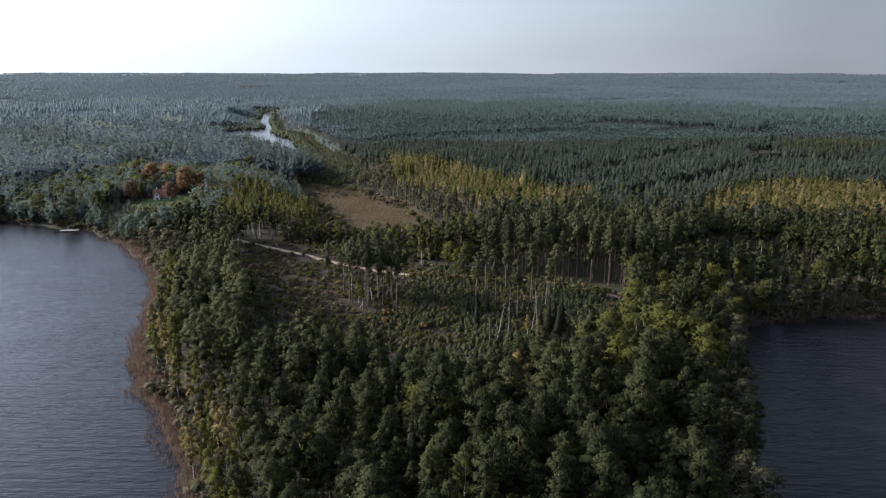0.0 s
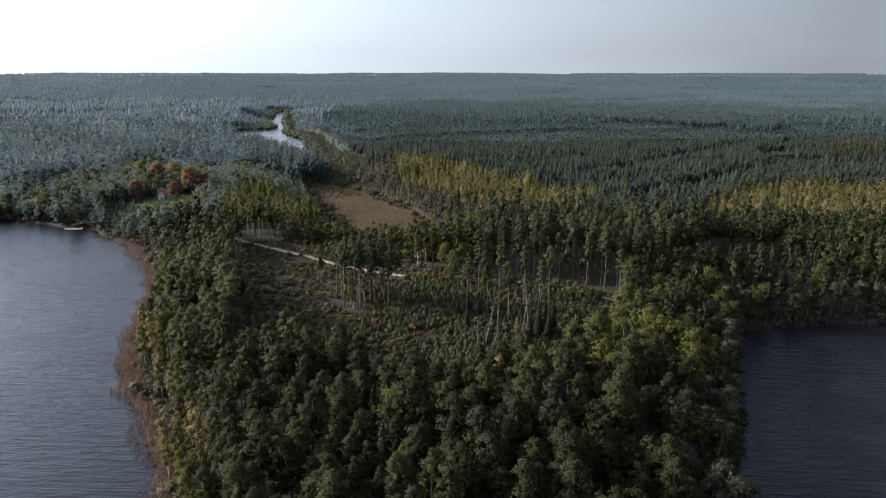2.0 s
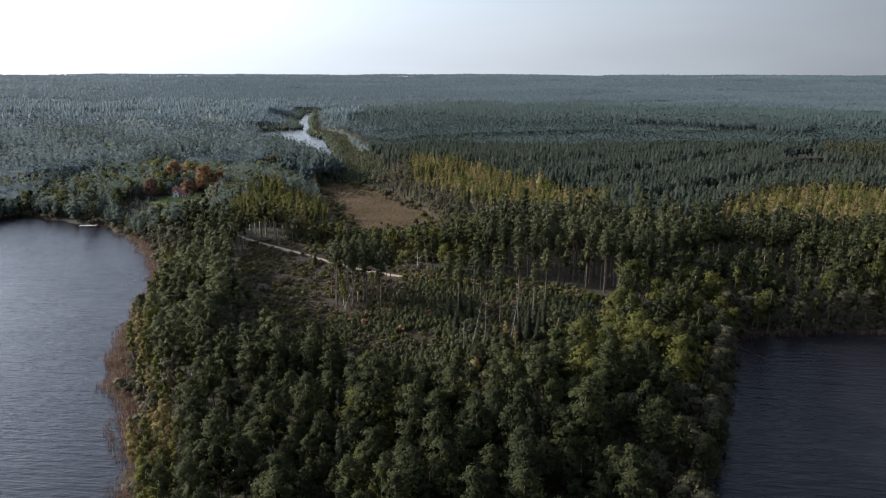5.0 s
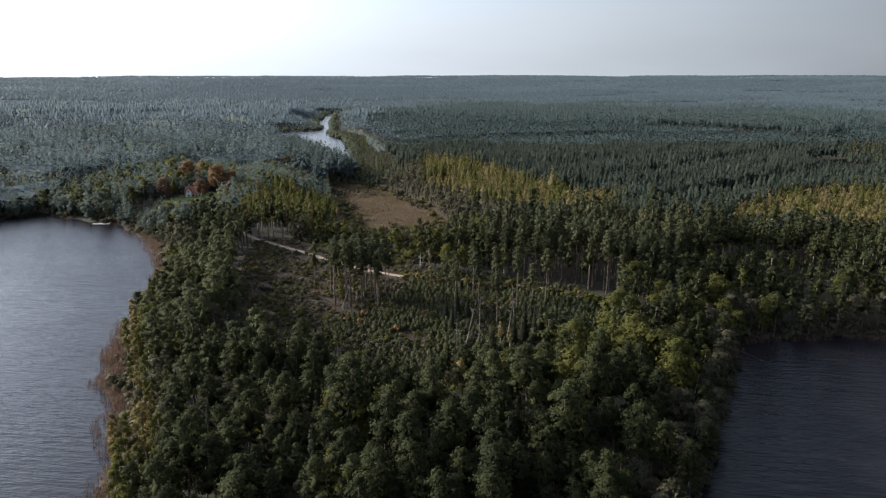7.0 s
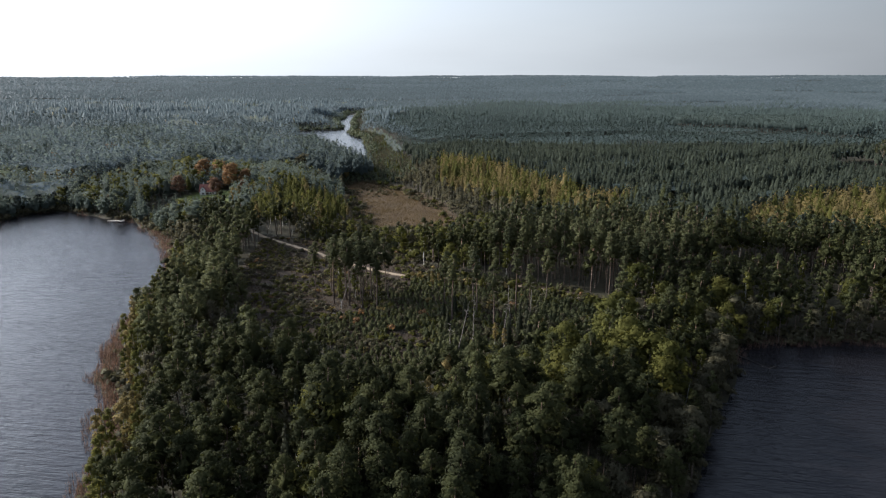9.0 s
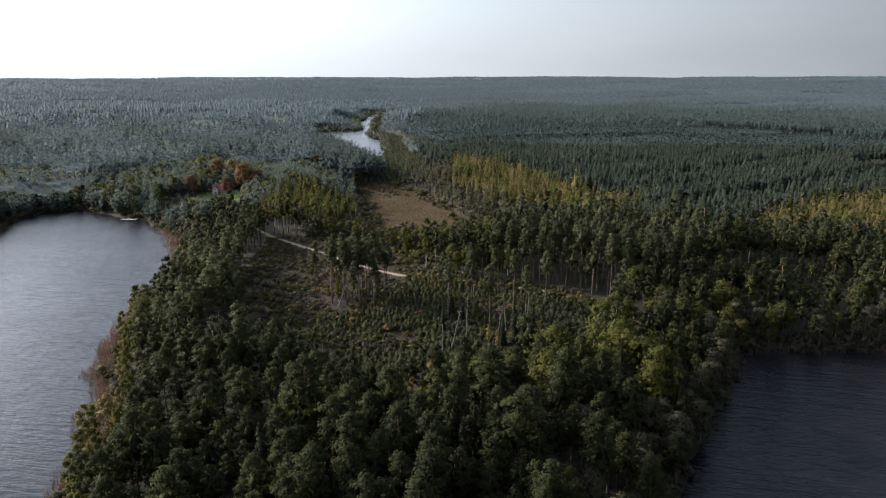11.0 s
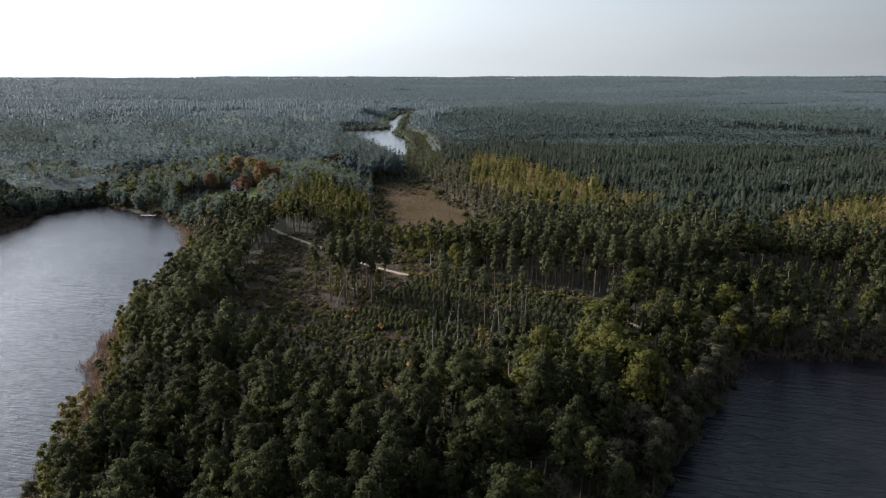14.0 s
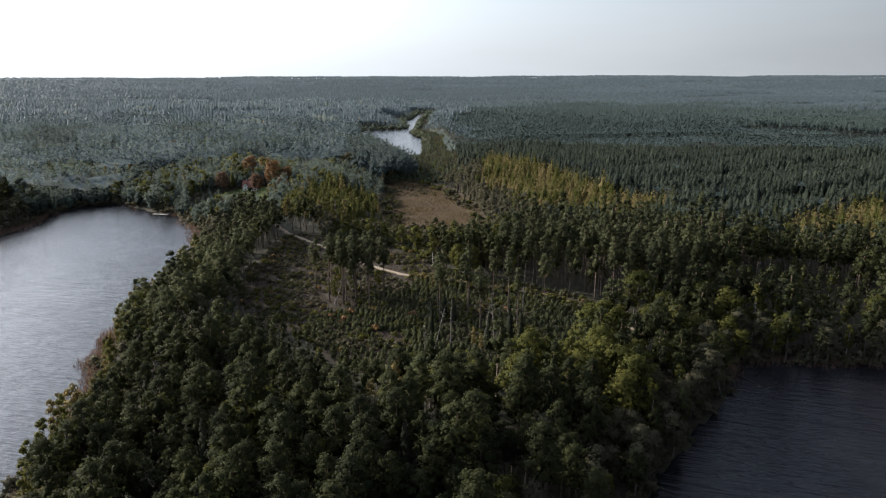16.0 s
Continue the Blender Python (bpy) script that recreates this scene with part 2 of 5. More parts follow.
COVE_PINES = [(-205, 690), (-175, 650), (-150, 600), (-112, 520), (-118, 470), (-150, 500), (-200, 590), (-235, 660)]
OLD_FAR = [(190, 985), (273, 950), (332, 910), (370, 850), (440, 985), (345, 1100), (210, 1100)]
LOW_FAR = [(150, 820), (190, 984), (273, 948), (332, 908), (365, 850), (340, 760), (250, 740)]
OLD_EAST = [(294, 594), (318, 580), (346, 584), (402, 640), (392, 702), (330, 684), (300, 640)]
LOW_EAST = [(248, 560), (268, 640), (300, 650), (296, 596), (318, 578), (346, 582), (340, 540), (290, 535)]
MEADOW = [(-126, 500), (-106, 517), (-66, 478), (-33, 422), (-17, 380), (-20, 350), (-55, 344), (-80, 385), (-102, 440)]
CLEARING = [(-103, 314), (-58, 306), (-26, 292), (-6, 270), (44, 256), (66, 237), (57, 200), (41, 183), (12, 175), (-5, 172), (-23, 187), (-54, 196),
            (-73, 221), (-90, 256)]
PLOT = [(35, 215), (41, 204), (52, 206), (60, 222), (60, 238), (38, 248), (30, 245)]  # its east corner, in open view
ASPEN_EAST = [(-72, 605), (-37, 572), (13, 505), (52, 433), (84, 410), (64, 342), (26, 356), (-10, 412), (-44, 474)]
ASPEN_FAR = [(126, 340), (152, 399), (186, 434), (240, 452), (330, 430), (300, 360), (205, 316), (174, 336), (146, 336)]
ASPEN_WEST = [(-130, 348), (-141, 412), (-134, 430), (-106, 424), (-88, 396), (-66, 350), (-56, 318), (-85, 318), (-104, 324)]
OLD_STAND = [(18, 262), (44, 258), (66, 240), (84, 250), (110, 300), (70, 330), (10, 312)]
LAWN = [(-197, 390), (-164, 386), (-150, 404), (-156, 420), (-190, 419)]
ROAD = [(-176, 393), (-160, 380), (-140, 352), (-122, 331), (-104, 313), (-85, 300), (-67, 289), (-51, 277), (-32, 265), (-18, 260), (-5, 255.5), (12, 254),
        (30, 255), (43, 249), (57, 238), (74, 224)]
EYE_FIRST, EYE_LAST = (2.7, -3.6), (69.2, 18.1)


def inside(poly, x, y):
    """Which of the places lie inside the outline."""
    hit = np.zeros(x.shape, bool)
    for (x0, y0), (x1, y1) in zip(poly, poly[1:] + poly[:1]):
        if y0 != y1:
            hit ^= ((y0 > y) != (y1 > y)) & (x < (x1 - x0) * (y - y0) / (y1 - y0) + x0)
    return hit


def away(line, x, y, closed=True):
    """How far each place is from the outline."""
    best = np.full(x.shape, 1e9)
    for (x0, y0), (x1, y1) in zip(line, line[1:] + line[:1] if closed else line[1:]):
        dx, dy = x1 - x0, y1 - y0
        u = np.clip(((x - x0) * dx + (y - y0) * dy) / (dx * dx + dy * dy), 0, 1)
        best = np.minimum(best, np.hypot(x - x0 - u * dx, y - y0 - u * dy))
    return best


def smooth(v, a, b):
    u = np.clip((v - a) / (b - a), 0, 1)
    return u * u * (3 - 2 * u)


def wobble(x, y, size, seed=0.0):
    """A soft rolling field between -1 and 1."""
    a, b = x / size + seed, y / size - seed * 1.7
    return (np.sin(a * 1.9 + 1.3 * np.sin(b * 1.1 + seed)) + np.sin(b * 2.3 + 1.7 * np.sin(a * 0.9 + 2 * seed)) + np.sin((a + b) * 1.4 + seed * 3)) / 3


def shore(x, y):
    """Metres inland from the water's edge; below nought in the water."""
    wx, wy = x + 1.5 * wobble(x, y, 9, 2.0), y + 1.5 * wobble(x, y, 8, 5.0)
    lake = away(LAKE, wx, wy) * np.where(inside(LAKE, wx, wy), -1, 1)
    river = away(RIVER, wx, wy) * np.where(inside(RIVER, wx, wy), -1, 1)
    return np.minimum(lake, river)


def height(x, y):
    d = shore(x, y)
    land = 0.12 + 4.8 * smooth(d, 1, 44 + 170 * smooth(y, 560, 700) * smooth(-x, 0, 120)) + 0.5 * wobble(x, y, 30, 1.0) * smooth(d, 4, 40)
    land += 3.5 * np.exp(-((x + 185) ** 2 + (y - 425) ** 2) / 60.0 ** 2) + 4 * np.exp(-((x + 320) ** 2 + (y - 620) ** 2) / 130.0 ** 2)
    land += 2.5 * wobble(x, y, 160, 3.0) * smooth(y, 420, 800) * smooth(d, 10, 120)
    swamp = np.where(inside(MEADOW, x, y), 0, away(MEADOW, x, y))
    land = land + (1.5 - land) * (1 - smooth(swamp, 0, 30)) * (d > 0)
    r = np.hypot(x - 30, y)
    rise = smooth(r, 1300, 5000)
    land += rise * (46 + 7 * wobble(x, y, 420, 4.0) + 5 * wobble(x, y, 900, 7.0)) * smooth(d, 0, 200)
    return np.where(d > 0, land, np.maximum(-4, 0.25 * d - 0.1))


def in_view(x, y, margin=0.0):
    """The sector of the land that the flight looks over."""
    a = np.degrees(np.arctan2(x - EYE_LAST[0], y - EYE_LAST[1]))
    b = np.degrees(np.arctan2(x - EYE_FIRST[0], y - EYE_FIRST[1]))
    return (a > -53.5 - margin) & (b < 35.5 + margin) & (y > 20)


def mesh(name, verts, faces, materials, face_material=None, tint=None, flat=True, normals=None):
    """A triangle mesh from arrays."""
    me = bpy.data.meshes.new(name)
    verts, faces = np.asarray(verts, np.float32), np.asarray(faces, np.int32)
    me.vertices.add(len(verts))
    me.vertices.foreach_set("co", verts.ravel())
    me.loops.add(faces.size)
    me.loops.foreach_set("vertex_index", faces.ravel())
    me.polygons.add(len(faces))
    me.polygons.foreach_set("loop_start", np.arange(len(faces), dtype=np.int32) * faces.shape[1])
    for m in materials:
        me.materials.append(m)
    if face_material is not None:
        me.polygons.foreach_set("material_index", np.asarray(face_material, np.int32))
    if tint is not None:
        me.attributes.new("tint", "FLOAT", "FACE").data.foreach_set("value", np.asarray(tint, np.float32))
    me.update(calc_edges=True)
    if not flat or normals is not None:
        me.shade_smooth()
    if normals is not None:
        me.attributes.new("custom_normal", "FLOAT_VECTOR", "POINT").data.foreach_set("vector", np.asarray(normals, np.float32).ravel())
    return me


def part(name, bm, mat, parent, label=""):
    me = bpy.data.meshes.new(name)
    bm.to_mesh(me)
    bm.free()
    me.materials.append(mat)
    ob = new(name, me)
    ob.parent = parent
    return tagged(ob, label)


# ---- ground, water, road ----
def build_ground():
    angles = np.radians(np.concatenate([np.arange(-58, 42, 0.7), np.arange(44, 300, 4.0)]))
    radii = [12.0]
    while radii[-1] < 4960:
        r = radii[-1]
        radii.append(r + (6.0 if r < 90 else max(3.0, r * 0.013) if r < 1600 else r * 0.03))
    radii = np.array(radii)
    rr, aa = np.meshgrid(radii, angles, indexing="ij")
    x, y = (30 + rr * np.sin(aa)).ravel(), (rr * np.cos(aa)).ravel()
    z = height(x, y)
    na, nr = len(angles), len(radii)
    i, j = np.meshgrid(np.arange(nr - 1), np.arange(na), indexing="ij")
    k = (j + 1) % na
    quads = np.stack([i * na + j, i * na + k, (i + 1) * na + k, (i + 1) * na + j], -1).reshape(-1, 4)[:, ::-1]
    verts = np.stack([x, y, z], -1)
    verts = np.vstack([verts, [[30, 0, -4]]])
    me = mesh("ground", verts, quads, [GROUND], flat=False)
    edge = wobble(x, y, 7, 3.0) * 3
    cover = {
        "heath": inside(CLEARING, x + edge, y + edge) * (0.85 + 0.15 * wobble(x, y, 12, 9.0)),
        "sedge": 1 - smooth(np.where(inside(MEADOW, x, y), 0, away(MEADOW, x, y)) + edge, 0, 8),
        "lawn": 1.0 * (inside(LAWN, x, y)),
        "field": 1.0 * field_at(x, y),
    }
    for name, v in cover.items():
        me.attributes.new(name, "FLOAT", "POINT").data.foreach_set("value", np.append(v, 0).astype(np.float32))
    tagged(new("ground", me), "wooded lowland with brown heath, swamp and leaf litter", "ground", kind="structure")


def field_at(x, y):
    """Pale fields far off between the woods."""
    r = np.hypot(x - 30, y)
    return (r > 2300) & (r < 4300) & (wobble(x, y * 0.6, 230, 11.0) > 0.93)


def build_water():
    for name, x0, x1, y0, y1, label in (("lake_water", -520, 460, -470, 600, "dark rippled lake water round a wooded spit"),
                                        ("river_water", -520, 0, 640, 1540, "narrow pale lake shining between far woods")):
        verts = [(x0, y0, 0), (x1, y0, 0), (x1, y1, 0), (x0, y1, 0)]
        tagged(new(name, mesh(name, verts, [(0, 1, 2, 3)], [WATER if name == "lake_water" else STILL])), label, "water", kind="structure")


def build_road():
    """A sandy track with two worn ruts, laid on the ground."""
    pts = []
    for (x0, y0), (x1, y1) in zip(ROAD, ROAD[1:]):
        n = max(2, int(math.hypot(x1 - x0, y1 - y0) / 1.5))
        pts += [(x0 + (x1 - x0) * k / n, y0 + (y1 - y0) * k / n) for k in range(n)]
    p = np.array(pts + [ROAD[-1]])
    for _ in range(30):
        p[1:-1] = (p[:-2] + 2 * p[1:-1] + p[2:]) / 4
    d = np.gradient(p, axis=0)
    d /= np.linalg.norm(d, axis=1)[:, None]
    side = np.stack([-d[:, 1], d[:, 0]], -1)
    offs = np.array([-1.05, -0.75, -0.42, 0.0, 0.42, 0.75, 1.05])
    lift = np.array([-0.02, 0.2, 0.17, 0.24, 0.17, 0.2, -0.02])
    edge = 0.35 * np.sin(np.arange(len(p)) * 0.9) + 0.25 * np.sin(np.arange(len(p)) * 2.3)
    rows = []
    for o, h in zip(offs, lift):
        q = p + side * (o + (edge if abs(o) > 1.0 else 0 * edge))[:, None]
        rows.append(np.column_stack([q, height(q[:, 0], q[:, 1]) + h]))
    v = np.stack(rows, 1).reshape(-1, 3)
    w = len(offs)
    i, j = np.meshgrid(np.arange(len(p) - 1), np.arange(w - 1), indexing="ij")
    f = np.stack([i * w + j, i * w + j + 1, (i + 1) * w + j + 1, (i + 1) * w + j], -1).reshape(-1, 4)[:, ::-1]
    tagged(new("road", mesh("road", v, f, [SAND], flat=False)), "pale sandy forest track with worn ruts", "road", kind="structure")


build_ground()
build_water()
build_road()

# ---- trees ----
rng = np.random.default_rng(7)
OCTA_V = np.array([(1, 0, 0), (-1, 0, 0), (0, 1, 0), (0, -1, 0), (0, 0, 1), (0, 0, -1)], float)
OCTA_F = np.array([(0, 2, 4), (2, 1, 4), (1, 3, 4), (3, 0, 4), (2, 0, 5), (1, 2, 5), (3, 1, 5), (0, 3, 5)])


def join(pieces):
    """One pair of arrays from many (verts, faces)."""
    at, vs, fs = 0, [], []
    for v, f in pieces:
        vs.append(v)
        fs.append(f + at)
        at += len(v)
    return np.vstack(vs), np.vstack(fs)


def soft_normals(piece, share=0.48):
    """Normals that follow the whole crown as much as each tuft, so that light rolls softly round it."""
    v, f = piece
    face = np.cross(v[f[:, 1]] - v[f[:, 0]], v[f[:, 2]] - v[f[:, 0]])
    own = np.zeros_like(v)
    for k in range(3):
        np.add.at(own, f[:, k], face)
    own /= np.linalg.norm(own, axis=1)[:, None] + 1e-9
    out = (v - v.mean(0)) / (v.std(0) + 1e-6)
    out /= np.linalg.norm(out, axis=1)[:, None] + 1e-9
    n = own * (1 - share) + (out + [0, 0, 0.2]) * share
    return n / (np.linalg.norm(n, axis=1)[:, None] + 1e-9)


def tube(points, radii, sides):
    """A tapered, bent limb with a closed tip."""
    pts = np.asarray(points, float)
    d = np.gradient(pts, axis=0)
    d /= np.linalg.norm(d, axis=1)[:, None]
    ref = np.where(np.abs(d[:, 2:3]) > 0.9, [[1.0, 0, 0]], [[0, 0, 1.0]])
    u = np.cross(d, ref)
    u /= np.linalg.norm(u, axis=1)[:, None]
    w = np.cross(d, u)
    a = np.arange(sides) * 2 * np.pi / sides
    v = (pts[:, None] + np.asarray(radii)[:, None, None] * (np.cos(a)[None, :, None] * u[:, None] + np.sin(a)[None, :, None] * w[:, None])).reshape(-1, 3)
    f = []
    for i in range(len(pts) - 1):
        for j in range(sides):
            p, q = i * sides + j, i * sides + (j + 1) % sides
            f += [(p, q, q + sides), (p, q + sides, p + sides)]
    return v, np.array(f)


def shards(centres, outward, size, stretch=1.5):
    """Leaf tufts: one small uneven triangle at each place, roughly facing outward."""
    n = len(centres)
    nrm = outward + rng.normal(0, 0.36, (n, 3))
    nrm /= np.linalg.norm(nrm, axis=1)[:, None]
    t = np.cross(nrm, rng.normal(0, 1, (n, 3)))
    t /= np.linalg.norm(t, axis=1)[:, None]
    b = np.cross(nrm, t)
    s = (size * rng.uniform(0.6, 1.35, n))[:, None]
    v = np.stack([centres - 0.55 * s * t - 0.35 * s * b, centres + 0.55 * s * t - 0.35 * s * b * rng.uniform(0.2, 1.6, (n, 1)), centres + stretch * 0.55 * s * b], 1).reshape(-1, 3)
    return v, np.arange(3 * n).reshape(-1, 3)


def clump(centre, radius, flat, count, size, core=0.72):
    """A rounded mass of tufts about a dense middle."""
    d = rng.normal(0, 1, (count, 3))
    d[:, 2] = np.abs(d[:, 2]) * 1.2 - 0.45
    d /= np.linalg.norm(d, axis=1)[:, None]
    scale = radius * np.array([1, 1, flat])
    pts = centre + d * scale * rng.uniform(0.62, 1.28, (count, 1))
    pieces = [shards(pts, d + [0, 0, 0.35], size)]
    if core:
        pieces.append((centre + OCTA_V * scale * core * rng.uniform(0.8, 1.15, (6, 1)), OCTA_F))
    return pieces


def stem(h, r, lean=0.03, rings=5, sides=6, top=0.25):
    u = np.linspace(0, 1, rings)
    bend = rng.normal(0, lean * h, 2)
    pts = np.stack([bend[0] * u ** 2 + 0.02 * h * np.sin(5 * u) * rng.normal(), bend[1] * u ** 2, -0.6 + (h + 0.6) * u], -1)
    rad = r * (1 - (1 - top) * u)
    rad[0] *= 1.35
    return pts, rad, tube(pts, rad, sides)


def limbs(pts, ends, r, lowest=0.0):
    """Branches from the stem out to the masses of the crown."""
    out = []
    for e in ends:
        k = np.argmin(np.abs(pts[:, 2] - max(e[2] - 0.35 * np.hypot(e[0], e[1]) - 0.6, lowest)))
        a = pts[k]
        mid = (a + e) / 2 + [0, 0, 0.25]
        out.append(tube([a, mid, e], [r, 0.6 * r, 0.25 * r], 3))
    return out


def pine(h=19.0, bare=0.4, wide=2.6, tufts=700, size=0.5, sides=6):
    """A Scots pine: a bare lower stem under a tall, uneven head of upswept pads of needles."""
    pts, rad, wood = stem(h * 0.95, 0.17 + 0.004 * h, sides=sides, rings=6 if sides > 4 else 3)
    axis = lambda z: np.array([np.interp(z, pts[:, 2], pts[:, 0]), np.interp(z, pts[:, 2], pts[:, 1])])
    n = 22 if tufts > 400 else 11 if tufts > 100 else 5
    masses, ends = [], []
    lean = rng.uniform(0, 6.28)
    for i in range(n):
        u = (i + rng.uniform(0.1, 0.9)) / n
        z = h * (bare + (1 - bare) * (0.03 + 0.9 * u))
        a = i * 2.4 + rng.normal(0, 0.5)
        full = wide * math.sin(math.pi * min(1.0, 0.22 + 0.72 * u)) ** 0.8 * (1 + 0.18 * math.cos(a - lean))
        reach = full * rng.uniform(0.42, 0.82)
        c = np.array([*axis(z), z]) + [reach * math.cos(a), reach * math.sin(a), 0.28 * reach]
        masses += clump(c, wide * rng.uniform(0.26, 0.44) * (1.12 - 0.35 * u), rng.uniform(0.6, 0.9), max(5, tufts // (n + 1)), size, 0.74)
        ends.append(c)
    masses += clump(np.array([*axis(h * 0.95), h * 0.95]), wide * 0.26, 1.3, max(5, tufts // (n + 1)), size, 0.8)
    core = OCTA_V * [wide * 0.4, wide * 0.4, h * (1 - bare) * 0.26] + [*axis(h * 0.6), h * (bare + 0.4 * (1 - bare))]
    masses.append((core, OCTA_F))
    woods = [wood] + (limbs(pts, ends[:9], 0.06, h * bare * 0.8) if tufts > 400 else [])
    return join(woods), join(masses)


def broadleaf(h=16.0, wide=4.0, bare=0.2, tufts=800, size=0.6, sides=6):
    """A round-headed leaf tree of many unequal masses."""
    pts, rad, wood = stem(h * 0.8, 0.2 + 0.006 * h, 0.03, sides=sides, rings=5 if sides > 4 else 3)
    n = 13 if tufts > 200 else 6
    masses, ends = [], []
    for i in range(n):
        u = (i + 0.5) / n
        z = h * (bare + (1 - bare) * (0.1 + 0.8 * u))
        reach = wide * np.sqrt(max(0.03, 1 - ((u - 0.42) / 0.62) ** 2)) * rng.uniform(0.45, 0.78)
        a = i * 2.4 + rng.normal(0, 0.4)
        c = np.array([reach * np.cos(a), reach * np.sin(a), z])
        masses += clump(c, wide * rng.uniform(0.34, 0.52), rng.uniform(0.75, 1.0), tufts // n, size)
        ends.append(c)
    masses += clump(np.array([0, 0, h * 0.88]), wide * 0.4, 0.8, tufts // n, size)
    woods = [wood] + (limbs(pts, ends[:7], 0.09) if tufts > 200 else [])
    return join(woods), join(masses)


def birch(h=17.0, wide=2.3, bare=0.3, tufts=600, size=0.42, sides=6):
    """A slim birch or aspen with a loose, pointed oval crown."""
    pts, rad, wood = stem(h * 0.95, 0.11 + 0.004 * h, 0.04, sides=sides, rings=6 if sides > 4 else 3, top=0.12)
    n = 11 if tufts > 200 else 4
    masses, ends = [], []
    for i in range(n):
        u = (i + 0.5) / n
        z = h * (bare + (1 - bare) * (0.05 + 0.9 * u))
        reach = wide * (np.sin(np.pi * min(1, 0.12 + 0.85 * u)) ** 0.8) * rng.uniform(0.3, 0.7)
        a = i * 2.4 + rng.normal(0, 0.5)
        c = np.array([reach * np.cos(a), reach * np.sin(a), z])
        masses += clump(c, wide * rng.uniform(0.34, 0.5) * (1.05 - 0.45 * u), rng.uniform(1.0, 1.4), tufts // n, size, 0.6)
        ends.append(c)
    woods = [wood] + (limbs(pts, ends[:6], 0.05) if tufts > 200 else [])
    return join(woods), join(masses)


def spruce(h=14.0, wide=2.3, tufts=500, size=0.6, sides=5, skirt=0.06):
    """A conifer with drooping whorls, widest near the foot."""
    pts, rad, wood = stem(h * 0.98, 0.09 + 0.006 * h, 0.01, 4, sides, 0.1)
    n = tufts
    u = 1 - np.sqrt(rng.uniform(0, 1, n))
    a = rng.uniform(0, 2 * np.pi, n)
    rr = wide * (1 - u) * (0.8 + 0.2 * np.cos(u * 40 + 3 * np.sin(2 * a))) * rng.uniform(0.75, 1.08, n) + 0.08
    p = np.stack([rr * np.cos(a), rr * np.sin(a), h * (skirt + (1 - skirt) * u)], -1)
    out = np.stack([np.cos(a), np.sin(a), np.full(n, 0.7)], -1)
    cone = np.array([(np.cos(k * np.pi / 3), np.sin(k * np.pi / 3), 0) for k in range(6)] + [(0, 0, 1.0)])
    cone = cone * [wide * 0.72, wide * 0.72, h * 0.86] + [0, 0, h * skirt]
    return join([wood]), join([shards(p, out, size), (cone, np.array([(k, (k + 1) % 6, 6) for k in range(6)]))])


def blunt_crown(h, wide, base):
    """A blunt, uneven crown on a ring of five."""
    a = np.arange(5) * 2 * np.pi / 5 + rng.uniform(0, 2)
    ring = np.stack([np.cos(a), np.sin(a), np.zeros(5)], -1) * wide * rng.uniform(0.8, 1.2, (5, 1)) + [0, 0, h * base]
    ring[:, 2] += rng.normal(0, 0.04 * h, 5)
    neck = ring * [0.66, 0.66, 1] + [0, 0, (0.86 - base) * h] + rng.normal(0, 0.15, (5, 3))
    v = np.vstack([ring, neck, [[rng.normal(0, 0.2), rng.normal(0, 0.2), h]]])
    f = [(k, (k + 1) % 5, 5 + k) for k in range(5)] + [((k + 1) % 5, 5 + (k + 1) % 5, 5 + k) for k in range(5)] + [(5 + k, 5 + (k + 1) % 5, 10) for k in range(5)]
    return v, np.array(f)


TAPER = ((0.0, 0.8), (0.4, 1.0), (0.78, 0.5))
ROUND = ((0.0, 0.55), (0.38, 1.0), (0.72, 0.9), (0.92, 0.5))


def stand_tree(h=15.0, wide=2.0, n=14, size=0.6, low=0.45, levels=TAPER, core=0.0):
    """One tree of a dense planting: a loose skin of small tufts, about a lumpy inner mass where core is set."""
    pieces = []
    if core:
        rings = []
        for k, (u, r) in enumerate(levels):
            a = (np.arange(5) + 0.5 * k) * 2 * np.pi / 5 + rng.normal(0, 0.16, 5)
            rr = core * wide * r * rng.uniform(0.72, 1.22, 5)
            rings.append(np.stack([rr * np.cos(a), rr * np.sin(a), h * (low + (1 - low) * core * (u + rng.normal(0, 0.05, 5)))], -1))
        v = np.vstack(rings + [[[rng.normal(0, 0.12 * wide), rng.normal(0, 0.12 * wide), h * (low + (1 - low) * (0.4 + 0.6 * core))]]])
        f = []
        for k in range(len(levels) - 1):
            for j in range(5):
                p, q = k * 5 + j, k * 5 + (j + 1) % 5
                f += [(p, q, q + 5), (p, q + 5, p + 5)]
        top = (len(levels) - 1) * 5
        f += [(top + j, top + (j + 1) % 5, len(v) - 1) for j in range(5)]
        pieces.append((v, np.array(f)))
    u, a = rng.uniform(0, 1, n) ** 0.8, rng.uniform(0, 6.28, n)
    r = wide * np.interp(u, [p for p, _ in levels] + [1.0], [q for _, q in levels] + [0.06]) * rng.uniform(0.7, 1.12, n)
    pts = np.stack([r * np.cos(a), r * np.sin(a), h * (low + (1 - low) * u)], -1)
    out = np.stack([np.cos(a), np.sin(a), 0.35 + 0.6 * u], -1)
    pieces.append(shards(pts, out, size, 1.2))
    return None, join(pieces)


def far_conifer(h=15.0, wide=2.1):
    """A loose crown seen from far off, on a bare stem where it is an old tree."""
    old = h > 20
    crown = stand_tree(h, wide * 1.05, 22 if old else 16, 1.35, 0.55 if old else 0.6, TAPER)[1]
    stick = tube([(0, 0, 0), (0, 0, 0.72 * h)], [0.2, 0.14], 3) if old else None
    return stick, crown


